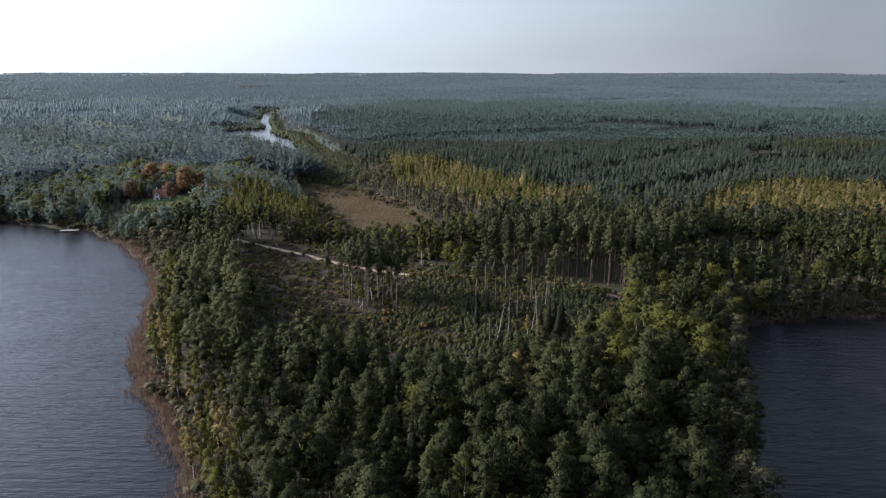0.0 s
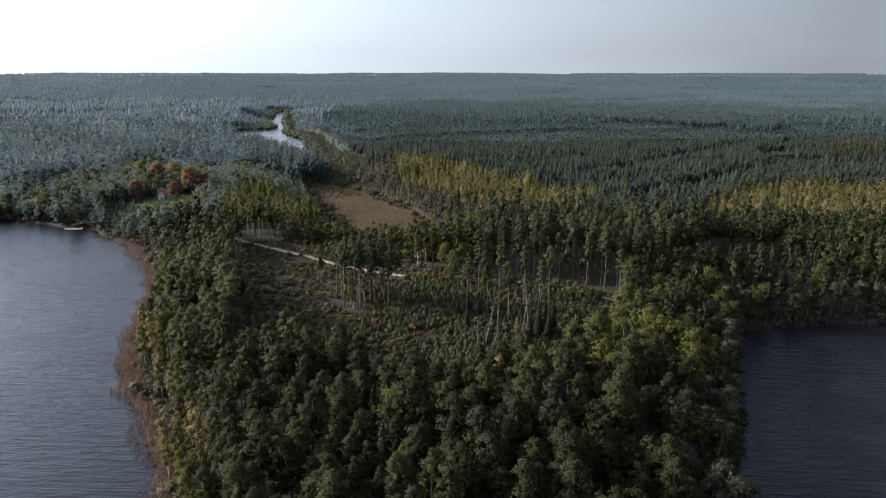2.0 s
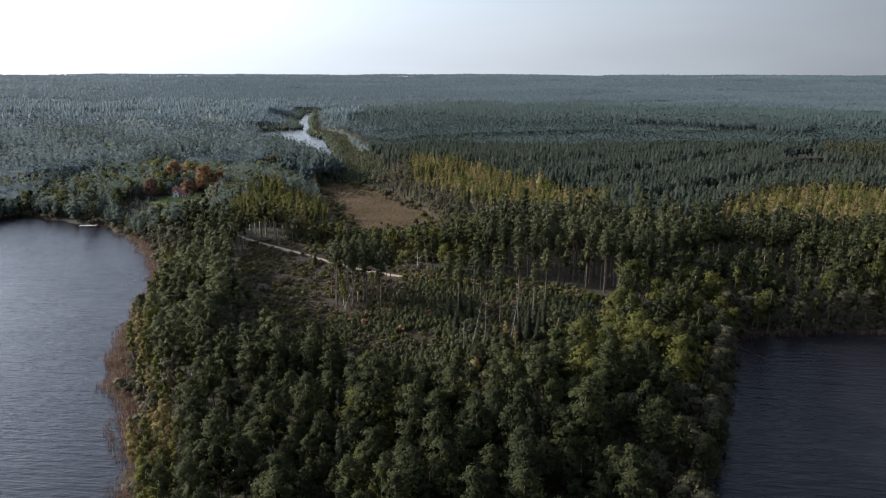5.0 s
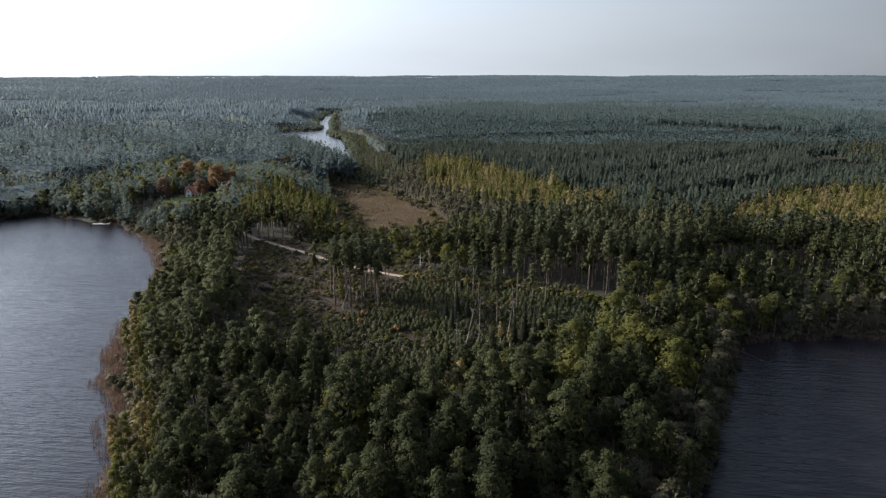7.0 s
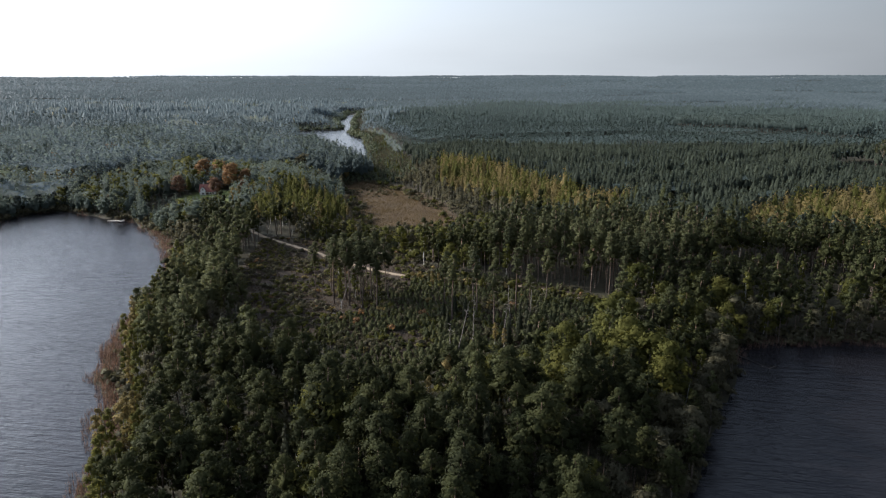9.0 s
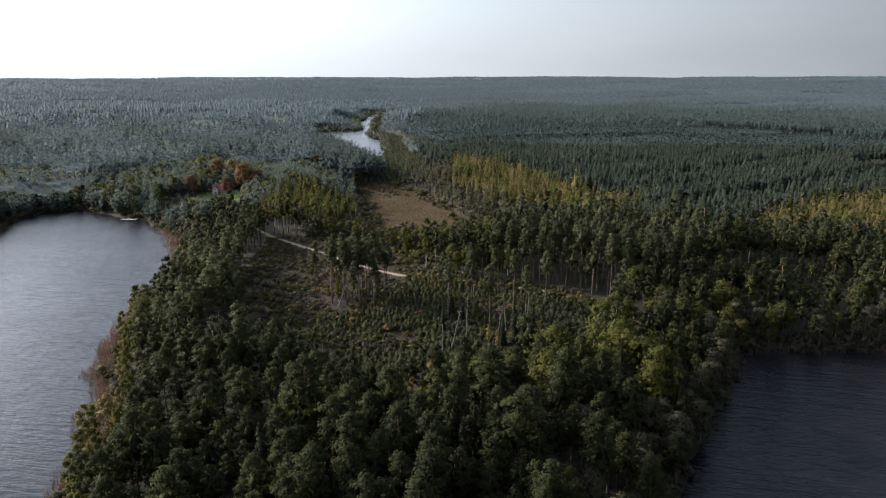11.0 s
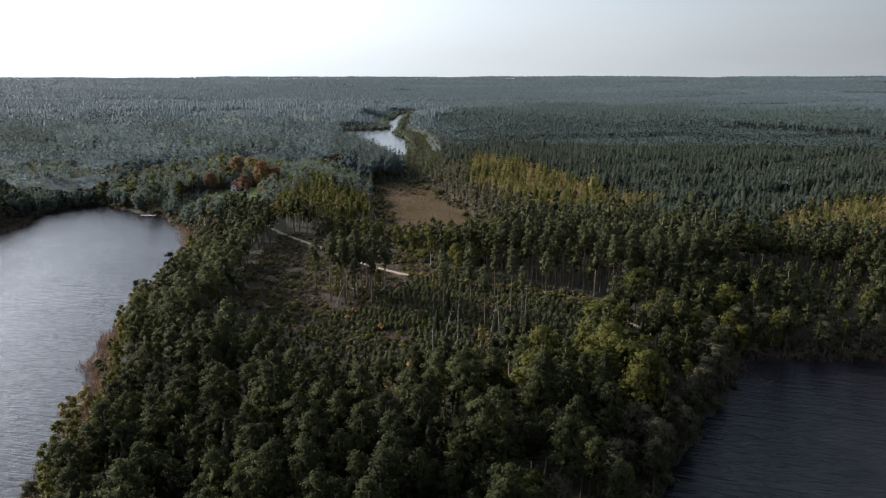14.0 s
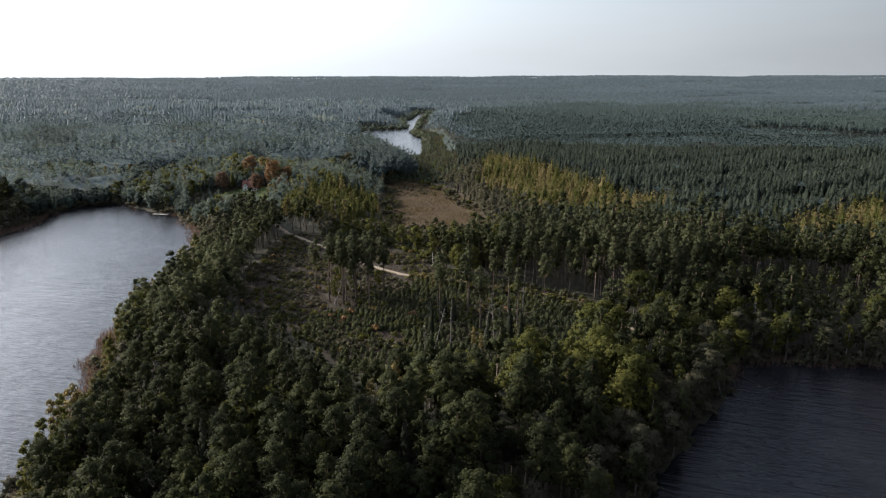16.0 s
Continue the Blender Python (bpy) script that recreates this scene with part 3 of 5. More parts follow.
def far_tip(h=15.0, wide=2.1):
    """The tip of a crown that stands in a closed canopy."""
    a = np.arange(4) * np.pi / 2 + rng.uniform(0, 2)
    ring = np.stack([np.cos(a), np.sin(a), np.zeros(4)], -1) * wide * 1.05 * rng.uniform(0.8, 1.2, (4, 1)) + [0, 0, h * 0.64]
    v = np.vstack([ring, [[rng.normal(0, 0.3), rng.normal(0, 0.3), h]]])
    return None, (v, np.array([(k, (k + 1) % 4, 4) for k in range(4)]))


def far_round(h=15.0, wide=2.9):
    """A lumpy low dome."""
    return None, blunt_crown(h, wide * 0.95, 0.6)


def far_patch(h=17.0, wide=4.0):
    """The top of a group of trees seen from kilometres away."""
    a = np.arange(3) * 2 * np.pi / 3
    ring = np.stack([np.cos(a), np.sin(a), np.zeros(3)], -1) * wide * rng.uniform(0.75, 1.1, (3, 1)) + [0, 0, 0.7 * h]
    v = np.vstack([ring, [[rng.normal(0, 0.2 * wide), rng.normal(0, 0.2 * wide), h]]])
    return None, (v, np.array([(k, (k + 1) % 3, 3) for k in range(3)]))


# blue_pine, cove_pine and lake_tree carry haze in their foliage colour.
KINDS = {
    "pine": (pine, NEEDLES, PINE_BARK), "shore_pine": (pine, SHORE_NEEDLES, PINE_BARK), "tall_pine": (pine, OLD_NEEDLES, PINE_BARK), "young_pine": (spruce, YOUNG, PINE_BARK),
    "planted_pine": (pine, PLANTED, PINE_BARK), "blue_pine": (pine, HAZE_NEEDLES, PINE_BARK), "cove_pine": (pine, COVE, PINE_BARK), "spruce": (spruce, SPRUCE, GREY_BARK), "lake_tree": (broadleaf, MISTY, GREY_BARK), "leaf_tree": (broadleaf, LEAVES, GREY_BARK),
    "alder": (broadleaf, DULL, GREY_BARK), "birch": (birch, YELLOW, WHITE_BARK), "green_birch": (birch, LEAVES, WHITE_BARK),
    "grey_birch": (birch, DULL, WHITE_BARK), "orange_tree": (broadleaf, ORANGE, GREY_BARK), "red_tree": (broadleaf, RED, GREY_BARK),
}
LABELS = {
    "pine": ("Scots pine with clumped dark green needles", "pine tree"), "shore_pine": ("olive Scots pine near the lake shore, paled as by haze", "pine tree"), "tall_pine": ("tall Scots pine with a long bare orange stem", "pine tree"),
    "young_pine": ("young bushy green pine on the heath", "pine tree"), "planted_pine": ("slim planted pine in a dense stand", "pine tree"),
    "blue_pine": ("pine in a dense wood, paled blue-green by painted haze", "pine tree"), "cove_pine": ("old dark pine above the swamp, bluish with painted haze", "pine tree"), "spruce": ("dark pointed spruce with drooping boughs", "spruce tree"), "lake_tree": ("broad dull green tree by the lake", "tree"), "leaf_tree": ("round green leaf tree turning yellow", "tree"),
    "alder": ("dull olive shore tree with thinning leaves", "tree"), "birch": ("slim pale-stemmed tree with golden autumn leaves", "birch tree"),
    "green_birch": ("slim birch with yellow-green leaves", "birch tree"), "grey_birch": ("thin pale birch with few dull leaves", "birch tree"),
    "orange_tree": ("round tree in orange autumn colour", "tree"), "red_tree": ("round tree in russet autumn colour", "tree"),
}
# height, spread and tufts of each kind when it stands close
SHAPES = {
    "pine": [dict(h=17.5, bare=0.42, wide=3.1, tufts=1000, size=0.34)] * 4 + [dict(h=19.5, bare=0.46, wide=3.5, tufts=1100, size=0.36)] * 3 + [dict(h=15.0, bare=0.38, wide=2.6, tufts=800, size=0.32)] * 3,
    "shore_pine": [dict(h=16.5, bare=0.36, wide=2.9, tufts=1000, size=0.33)] * 4,
    "tall_pine": [dict(h=22.5, bare=0.5, wide=2.8, tufts=1000, size=0.34)] * 3 + [dict(h=24.0, bare=0.56, wide=2.6, tufts=900, size=0.34)] * 2,
    "young_pine": [dict(h=3.1, wide=1.5, tufts=34, size=0.62, sides=3)] * 4,
    "planted_pine": [dict(h=15.0, bare=0.42, wide=2.1, tufts=700, size=0.36)] * 4,
    "blue_pine": [dict(h=18.0, bare=0.4, wide=3.0, tufts=900, size=0.45)] * 3,
    "cove_pine": [dict(h=18.0, bare=0.4, wide=3.0, tufts=900, size=0.45)] * 3,
    "spruce": [dict(h=15.0, wide=2.4, tufts=620, size=0.5)] * 2,
    "lake_tree": [dict(h=15.0, wide=4.4, tufts=900, size=0.55)] * 3,
    "leaf_tree": [dict(h=15.5, wide=4.0, tufts=950, size=0.55)] * 3 + [dict(h=13.5, wide=3.2, tufts=760, size=0.52)] * 2,
    "alder": [dict(h=14.0, wide=3.3, tufts=760, size=0.5)] * 3,
    "birch": [dict(h=15.0, wide=2.4, tufts=620, size=0.45)] * 3,
    "green_birch": [dict(h=15.5, wide=2.4, tufts=620, size=0.45)] * 3,
    "grey_birch": [dict(h=14.5, wide=1.9, tufts=380, size=0.42)] * 3,
    "orange_tree": [dict(h=14.0, wide=4.6, tufts=900, size=0.6)] * 2,
    "red_tree": [dict(h=11.5, wide=4.2, tufts=800, size=0.6)] * 2,
}


def thin(shape, share, grown):
    """The same tree with fewer, larger tufts, for stands farther off."""
    s = dict(shape)
    s["tufts"], s["size"], s["sides"] = max(26, int(shape["tufts"] * share)), shape["size"] * grown, 3
    return s


NEAR = {k: [KINDS[k][0](**s) for s in SHAPES[k]] for k in KINDS}
WOOD = {k: [KINDS[k][0](**thin(s, 0.18, 1.85)) for s in SHAPES[k]] for k in KINDS}
MIDDLE = {k: [KINDS[k][0](**thin(s, 0.05, 2.7)) for s in SHAPES[k] for _ in range(2)] for k in KINDS}
MIDDLE["birch"] = [stand_tree(14.0 * rng.uniform(0.85, 1.1), 2.4, 46, 0.66, 0.16, ROUND, 0.66) for _ in range(8)]
MIDDLE["green_birch"] = [stand_tree(14.5 * rng.uniform(0.85, 1.1), 2.5, 46, 0.66, 0.18, ROUND, 0.66) for _ in range(8)]
MIDDLE["grey_birch"] = [stand_tree(13.0 * rng.uniform(0.8, 1.1), 2.2, 36, 0.62, 0.1, ROUND, 0.6) for _ in range(8)]
MIDDLE["lake_tree"] = [stand_tree(14.5 * rng.uniform(0.82, 1.12), 4.1, 56, 1.0, 0.1, ROUND, 0.66) for _ in range(8)]
MIDDLE["planted_pine"] = [stand_tree(15.0 * rng.uniform(0.92, 1.08), 1.8, 12, 0.8, 0.5, TAPER, 0.8) for _ in range(10)]
MIDDLE["blue_pine"] = [stand_tree(18.0 * rng.uniform(0.88, 1.1), 2.8, 46, 1.05, 0.42) for _ in range(10)]
MIDDLE["cove_pine"] = [stand_tree(18.5 * rng.uniform(0.88, 1.12), 3.2, 44, 1.0, 0.34, TAPER, 0.7) for _ in range(10)]
MIDDLE["pine"] = [stand_tree(17.5 * rng.uniform(0.88, 1.1), 2.7, 34, 0.75, 0.38, TAPER, 0.7) for _ in range(10)]
CONIFERS = ("pine", "shore_pine", "cove_pine", "blue_pine", "tall_pine", "young_pine", "planted_pine", "spruce")
FAR = {k: [(far_conifer if k in CONIFERS else far_round)(SHAPES[k][0]["h"], SHAPES[k][0]["wide"] * 1.05) for _ in range(6)] for k in KINDS}
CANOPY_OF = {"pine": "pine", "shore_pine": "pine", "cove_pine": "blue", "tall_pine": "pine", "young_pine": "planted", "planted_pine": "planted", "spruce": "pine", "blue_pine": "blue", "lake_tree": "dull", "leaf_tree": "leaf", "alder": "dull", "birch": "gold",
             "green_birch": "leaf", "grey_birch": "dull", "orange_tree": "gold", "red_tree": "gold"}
FAR["tall_pine"] = [(tube([(0, 0, 0), (0, 0, 17.0)], [0.2, 0.14], 3), stand_tree(22.5, 2.9, 18, 1.3, 0.52, ROUND, 0.7)[1]) for _ in range(6)]
FAR_SIMPLE = {k: [far_tip(SHAPES[k][0]["h"], SHAPES[k][0]["wide"] * 1.05) for _ in range(6)] for k in ("planted_pine", "blue_pine")}
PATCH = [far_patch() for _ in range(8)]


def grow(name, templates, x, y, z, size, spin, mats, label, category, wide=None, tone=None, soft=0.48, lift=0.0):
    """Many trees of one sort as one object."""
    pick = rng.integers(0, len(templates), len(x))
    wide = size if wide is None else wide
    vs, fs, ms, ts, ns, at = [], [], [], [], [], 0
    tint = rng.uniform(0, 1, len(x)) if tone is None else (tone + rng.uniform(-0.12, 0.12, len(x))).clip(0.02, 0.98)
    for k, (wood, leaf) in enumerate(templates):
        sel = np.nonzero(pick == k)[0]
        if not len(sel):
            continue
        c, s = np.cos(spin[sel])[:, None], np.sin(spin[sel])[:, None]
        for slot, piece in ((0, leaf), (1, wood)):
            if piece is None:
                continue
            v, f = piece
            nrm = soft_normals(piece, 0.0 if slot else soft)
            # Far crowns: normals turned up to flatten the shading, standing in for haze.
            if lift and not slot:
                nrm = nrm * (1 - lift) + np.array([0, 0, lift])
                nrm /= np.linalg.norm(nrm, axis=1)[:, None]
            ns.append(np.stack([nrm[:, 0] * c - nrm[:, 1] * s, nrm[:, 0] * s + nrm[:, 1] * c, nrm[:, 2] + 0 * c], -1).reshape(-1, 3))
            px = (v[:, 0] * c - v[:, 1] * s) * wide[sel, None] + x[sel, None]
            py = (v[:, 0] * s + v[:, 1] * c) * wide[sel, None] + y[sel, None]
            pz = v[:, 2] * size[sel, None] + z[sel, None]
            vs.append(np.stack([px, py, pz], -1).reshape(-1, 3))
            fs.append((f[None] + (np.arange(len(sel)) * len(v))[:, None, None]).reshape(-1, 3) + at)
            ms.append(np.full(len(sel) * len(f), slot))
            ts.append(np.repeat(tint[sel], len(f)))
            at += len(sel) * len(v)
    if not vs:
        return None
    me = mesh(name, np.vstack(vs), np.vstack(fs), mats, np.concatenate(ms), np.concatenate(ts), normals=np.vstack(ns))
    return tagged(new(name, me), label, category, kind="stuff")


TREES = {}


def tree_thing(kind, x, y, size=1.0, spin=None, which=None):
    """One tree of its own: an empty at its foot, a trunk and a crown."""
    if kind not in TREES:
        TREES[kind] = []
        for wood, leaf in NEAR[kind]:
            TREES[kind].append((mesh(kind + "_trunk", *wood, [KINDS[kind][2]], flat=False), mesh(kind + "_crown", *leaf, [KINDS[kind][1]], normals=soft_normals(leaf))))
    pick = int(rng.integers(0, len(TREES[kind]))) if which is None else which
    trunk, crown = TREES[kind][pick]
    ob = new(kind)
    z = float(height(np.array([x]), np.array([y]))[0])
    ob.matrix_world = pose(x, y, z, 0, 0, rng.uniform(0, 360) if spin is None else spin) @ Matrix.Diagonal((size, size, size * rng.uniform(0.93, 1.07), 1))
    for name, data in (("trunk", trunk), ("crown", crown)):
        p = new(name, data)
        p.parent = ob
    return tagged(ob, LABELS[kind][0], LABELS[kind][1], "trees of the wood")


def jitter(x0, x1, y0, y1, step, loose=0.42, turn=0.0):
    """A loosely even planting."""
    half = 0.75 * max(x1 - x0, y1 - y0)
    g = np.arange(-half, half, step)
    gx, gy = np.meshgrid(g, g)
    gx, gy = gx.ravel() + rng.uniform(-loose, loose, gx.size) * step, gy.ravel() + rng.uniform(-loose, loose, gx.size) * step
    c, s = math.cos(turn), math.sin(turn)
    x, y = (x0 + x1) / 2 + gx * c - gy * s, (y0 + y1) / 2 + gx * s + gy * c
    keep = (x > x0) & (x < x1) & (y > y0) & (y < y1)
    return x[keep], y[keep]


VALLEY = [(-104, 520), (-122, 590), (-150, 660), (-158, 700), (-196, 805), (-243, 920)]
RIDES = [[(56, 452), (76, 471), (124, 523), (186, 595), (258, 671), (400, 800)], [(-60, 640), (120, 690), (420, 790), (800, 960)], [(95, 395), (150, 440), (255, 540), (300, 600)],
         [(-100, 760), (200, 860), (700, 1080)]]


def compartment(x, y, long, short, turn, seed):
    """Forestry blocks, each felled and planted in its own year: a number from 0 to 1 for the block at each place."""
    c, s = math.cos(turn), math.sin(turn)
    u, v = (x * c + y * s) + 9 * wobble(x, y, 30, seed), (y * c - x * s) + 9 * wobble(x, y, 34, seed + 2)
    row = np.floor(v / short)
    col = np.floor(u / long + 0.37 * row)
    f = np.sin(row * 12.9898 + col * 78.233 + seed) * 43758.5453
    return f - np.floor(f)


def open_sight(poly, x, y, reach, ex=50.0):
    """How tall growth may be where the flight looks over it on to open water or swamp behind: metres, 99 where free."""
    ey = 12.0
    r = np.hypot(x - ex, y - ey)
    low = np.full(len(x), 99.0)
    for s in np.arange(4, reach, 8.0):
        seen = inside(poly, x + (x - ex) / r * s, y + (y - ey) / r * s)
        low[seen] = np.minimum(low[seen], 1.0 + 80.0 / r[seen] * s * 0.9 - 3.6 * smooth(s, 15, 110))
    return low


def species(x, y):
    """Which kind stands at each place, '' for none, and how tall it is against its usual height."""
    n = len(x)
    kind = np.full(n, "pine", dtype="U14")
    size = rng.normal(1.0, 0.12, n).clip(0.65, 1.3) * (1 + 0.08 * wobble(x, y, 13, 3.3))
    dice = rng.uniform(0, 1, n)
    d = shore(x, y)
    edge = 4 * wobble(x, y, 11, 1.5) + 2.5 * wobble(x, y, 5, 4.5)
    patch = wobble(x, y, 38, 6.0)
    # woods north and west of the swamp: mixed; to the east: planted pines in rows
    west = x + (45 * wobble(x, y, 70, 2.2) + 60 * (dice - 0.5)) * smooth(y, 520, 680) < -110 - 0.25 * (y - 500)
    east = (y > 300 + np.abs(x) * 0.1) & ~west
    # western pines take the needles with haze in their colour
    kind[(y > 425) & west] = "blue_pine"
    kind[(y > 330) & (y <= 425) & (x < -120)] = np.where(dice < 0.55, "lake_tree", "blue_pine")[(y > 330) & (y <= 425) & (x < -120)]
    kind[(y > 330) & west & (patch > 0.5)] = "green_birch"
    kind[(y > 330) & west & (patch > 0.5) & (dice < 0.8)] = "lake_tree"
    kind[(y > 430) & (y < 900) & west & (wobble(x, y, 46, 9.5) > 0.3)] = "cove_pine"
    size[(y > 420) & west] *= 1.08
    block = compartment(x, y, 170.0, 90.0, 0.5, 3.0)
    managed = (y > 430) & (y < 1700)
    size[managed] *= np.where(west, 0.74 + 0.5 * block, 0.86 + 0.26 * block)[managed]
    planted = east & (y > 395 + 0.45 * np.maximum(0, 130 - x) - 0.2 * x.clip(0, 400))
    kind[planted] = "planted_pine"
    kind[east & ~planted & (dice > 0.25)] = "planted_pine"
    size[east & ~planted & (dice > 0.25)] *= 1.05
    mixed = east & ~planted & (patch > 0.15)
    kind[mixed & (dice < 0.2)] = "leaf_tree"
    fringe = (away(MEADOW, x, y) + edge < 45) & (y > 300)
    kind[fringe] = "alder"
    kind[fringe & (dice < 0.55)] = "grey_birch"
    size[fringe] *= 0.72 + 0.25 * smooth(away(MEADOW, x, y)[fringe], 0, 40)
    south = (y > 290) & (y < 372) & (x > -78) & (x < 12)
    kind[south & (dice < 0.75)] = "leaf_tree"
    kind[south & (dice < 0.40)] = "alder"
    kind[south & (dice < 0.12)] = "green_birch"
    size[south] *= 0.55 + 0.25 * smooth(away(MEADOW, x, y)[south], 15, 55)
    pond = (away(RIVER, x, y) < 75) & (y < 1000)
    size[pond] *= 0.85
    valley = (away(RIVER, x, y) + 2 * edge < 26) & (x > -150 - 0.4 * (y - 700))
    kind[valley] = "grey_birch"
    size[valley] *= 0.8
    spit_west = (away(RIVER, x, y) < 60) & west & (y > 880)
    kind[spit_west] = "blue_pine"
    size[spit_west] *= 0.3 + 0.7 * smooth(away(RIVER, x, y)[spit_west], 4, 60)
    bank_scrub = (away(RIVER, x, y) < 20) & ((x > -185 - 0.33 * (y - 700)) | (y < 740))
    kind[bank_scrub] = "alder"
    size[bank_scrub] *= 0.6
    scrub = away(VALLEY, x, y, False) + edge < 34
    kind[scrub] = np.where(dice < 0.3, "grey_birch", np.where(dice < 0.75, "alder", "green_birch"))[scrub]
    size[scrub] = rng.uniform(0.3, 0.58, n)[scrub]
    cove = inside(COVE_PINES, x + edge, y + edge)
    kind[cove] = np.where(dice < 0.9, "cove_pine", "lake_tree")[cove]
    size[cove] = (1.12 + 0.1 * wobble(x, y, 9, 2.5) + 0.08 * rng.normal(0, 1, n))[cove]
    for poly, tall in ((OLD_FAR, True), (OLD_EAST, True), (LOW_FAR, False), (LOW_EAST, False)):
        here = inside(poly, x + edge, y + edge)
        kind[here] = np.where(dice < (0.4 if poly is OLD_EAST else 1.0), "tall_pine", "planted_pine")[here] if tall else "planted_pine"
        size[here] = rng.normal(0.86 if tall else 0.3 if poly is LOW_EAST else 0.8, 0.06, n)[here]
    old = inside(OLD_STAND, x + 0.5 * edge, y + 0.5 * edge)
    kind[old] = "tall_pine"
    size[old] *= 0.92
    # the spit: pines within, leaf trees on the east side, gold and olive trees along the west shore
    spit = (y < 300) & (x < 100)
    kind[spit & (x > 20 + edge) & (dice < 0.42) & (y > 148 + edge) & (y < 240)] = "leaf_tree"
    kind[spit & (dice > 0.90) & (y > 120)] = "leaf_tree"
    kind[spit & (dice > 0.93)] = "alder"
    kind[spit & (dice > 0.965)] = "green_birch"
    kind[spit & (np.hypot(x - 48, y - 190) < 22 + edge) & (dice < 0.75)] = "leaf_tree"
    kind[spit & (x < -48 + edge) & (y > 165) & (dice < 0.8)] = "shore_pine"
    size[spit & (x < -48 + edge) & (y > 165) & (dice < 0.8)] *= 1.05
    tip = spit & (y < 138 + 2 * edge) & (x > -36)
    kind[tip & (dice < 0.10)] = "spruce"
    rim = spit & (d < 14) & (x < 0)
    kind[rim & (dice < 0.85)] = "alder"
    kind[rim & (dice < 0.66)] = "green_birch"
    kind[rim & (dice < 0.24)] = "birch"
    size[rim] *= 0.62 + 0.03 * d[rim].clip(0, 12)
    size[spit & (x < -30)] *= 0.94
    thicket = spit & (x > -62) & (x < 36) & (y < 216)
    size[thicket] *= 0.38 + 0.62 * smooth(away(CLEARING, x, y)[thicket] + edge[thicket], 4, 36)
    rim_e = (d < 12) & (x > 40) & (y < 300)
    kind[rim_e & (dice < 0.55)] = "alder"
    size[rim_e] *= 0.85
    bank = (y > 215) & (y < 330) & (x > 95)
    kind[bank & (dice < 0.16)] = "green_birch"
    kind[bank & (dice < 0.08)] = "leaf_tree"
    low = bank & (np.hypot(x - 125, y - 268) < 24)
    size[low] *= 0.55
    house_wood = (np.hypot(x + 185, y - 400) < 95) & (y > 325)
    kind[house_wood] = np.where(dice < 0.82, "lake_tree", np.where(dice < 0.92, "leaf_tree", "green_birch"))[house_wood]
    size[house_wood] *= 0.9
    ahead, aside = (x + 186) * 0.48 - (y - 409) * 0.88, (x + 186) * 0.88 + (y - 409) * 0.48
    view = (aside > -34) & (aside < 14) & (ahead > 0) & (ahead < 62)
    size[view] = np.minimum(size, np.maximum(0.15 * ahead + 1.0, np.where(aside < -14, 4.5, 2.0)) / 15)[view]
    for poly, gold in ((ASPEN_EAST, 0.56), (ASPEN_FAR, 0.62), (ASPEN_WEST, 0.14)):
        here = inside(poly, x + edge, y + edge)
        kind[here] = "green_birch"
        kind[here & (dice < gold)] = "birch"
    west_shore = (x < -100) & (d < 22) & (y > 260) & (y < 560)
    kind[west_shore & (dice < 0.8) & (y > 320)] = "lake_tree"
    kind[west_shore & (dice < 0.7) & (y <= 320)] = "alder"
    size[west_shore] *= 0.85
    rare = (y > 320) & west & (dice > 0.985)
    kind[rare] = "birch"
    # over low growth the water and the swamp come into sight
    near_water = (y > 520) & (y < 955) & (x < -60) & (x > -520)
    near_swamp = (y > 250) & (y < 520) & (x < 60) & (x > -150)
    for where, poly, reach in ((near_water, RIVER, 150), (near_swamp, MEADOW, 90)):
        size[where] = np.minimum(size[where], open_sight(poly, x[where], y[where], reach) * rng.uniform(0.85, 1.15, where.sum()) / 15.5)
    kind[near_water & (size < 0.3)] = "lake_tree"
    near_plot = (y > 140) & (y < 230) & (x > 22) & (x < 66)
    for ex in (27.0, 52.0):
        size[near_plot] = np.minimum(size[near_plot], open_sight(PLOT, x[near_plot], y[near_plot], 70, ex) * rng.uniform(0.9, 1.1, near_plot.sum()) / 15.5)
    # gaps
    gap = d < np.where((x < -20) & (y < 350), 6.0 + 0.4 * edge, 1.2)
    gap |= inside(CLEARING, x + 0.6 * edge, y + 0.6 * edge)
    gap |= inside(MEADOW, x + 0.6 * edge, y + 0.6 * edge)
    gap |= away(ROAD, x, y, False) < 4.0
    gap |= inside(LAWN, x, y) | (np.hypot(x + 180, y - 407) < 13)
    for ride in RIDES:
        gap |= away(ride, x, y, False) + 0.3 * edge < 8.0
    for sort, hx, hy, grown in HAND:
        if hx < -130 or sort == "leaf_tree":
            gap |= np.hypot(x - hx, y - hy) < (4.5 if hx < -130 else 3.6) * grown
    gap |= field_at(x, y)
    kind[gap] = ""
    return kind, size


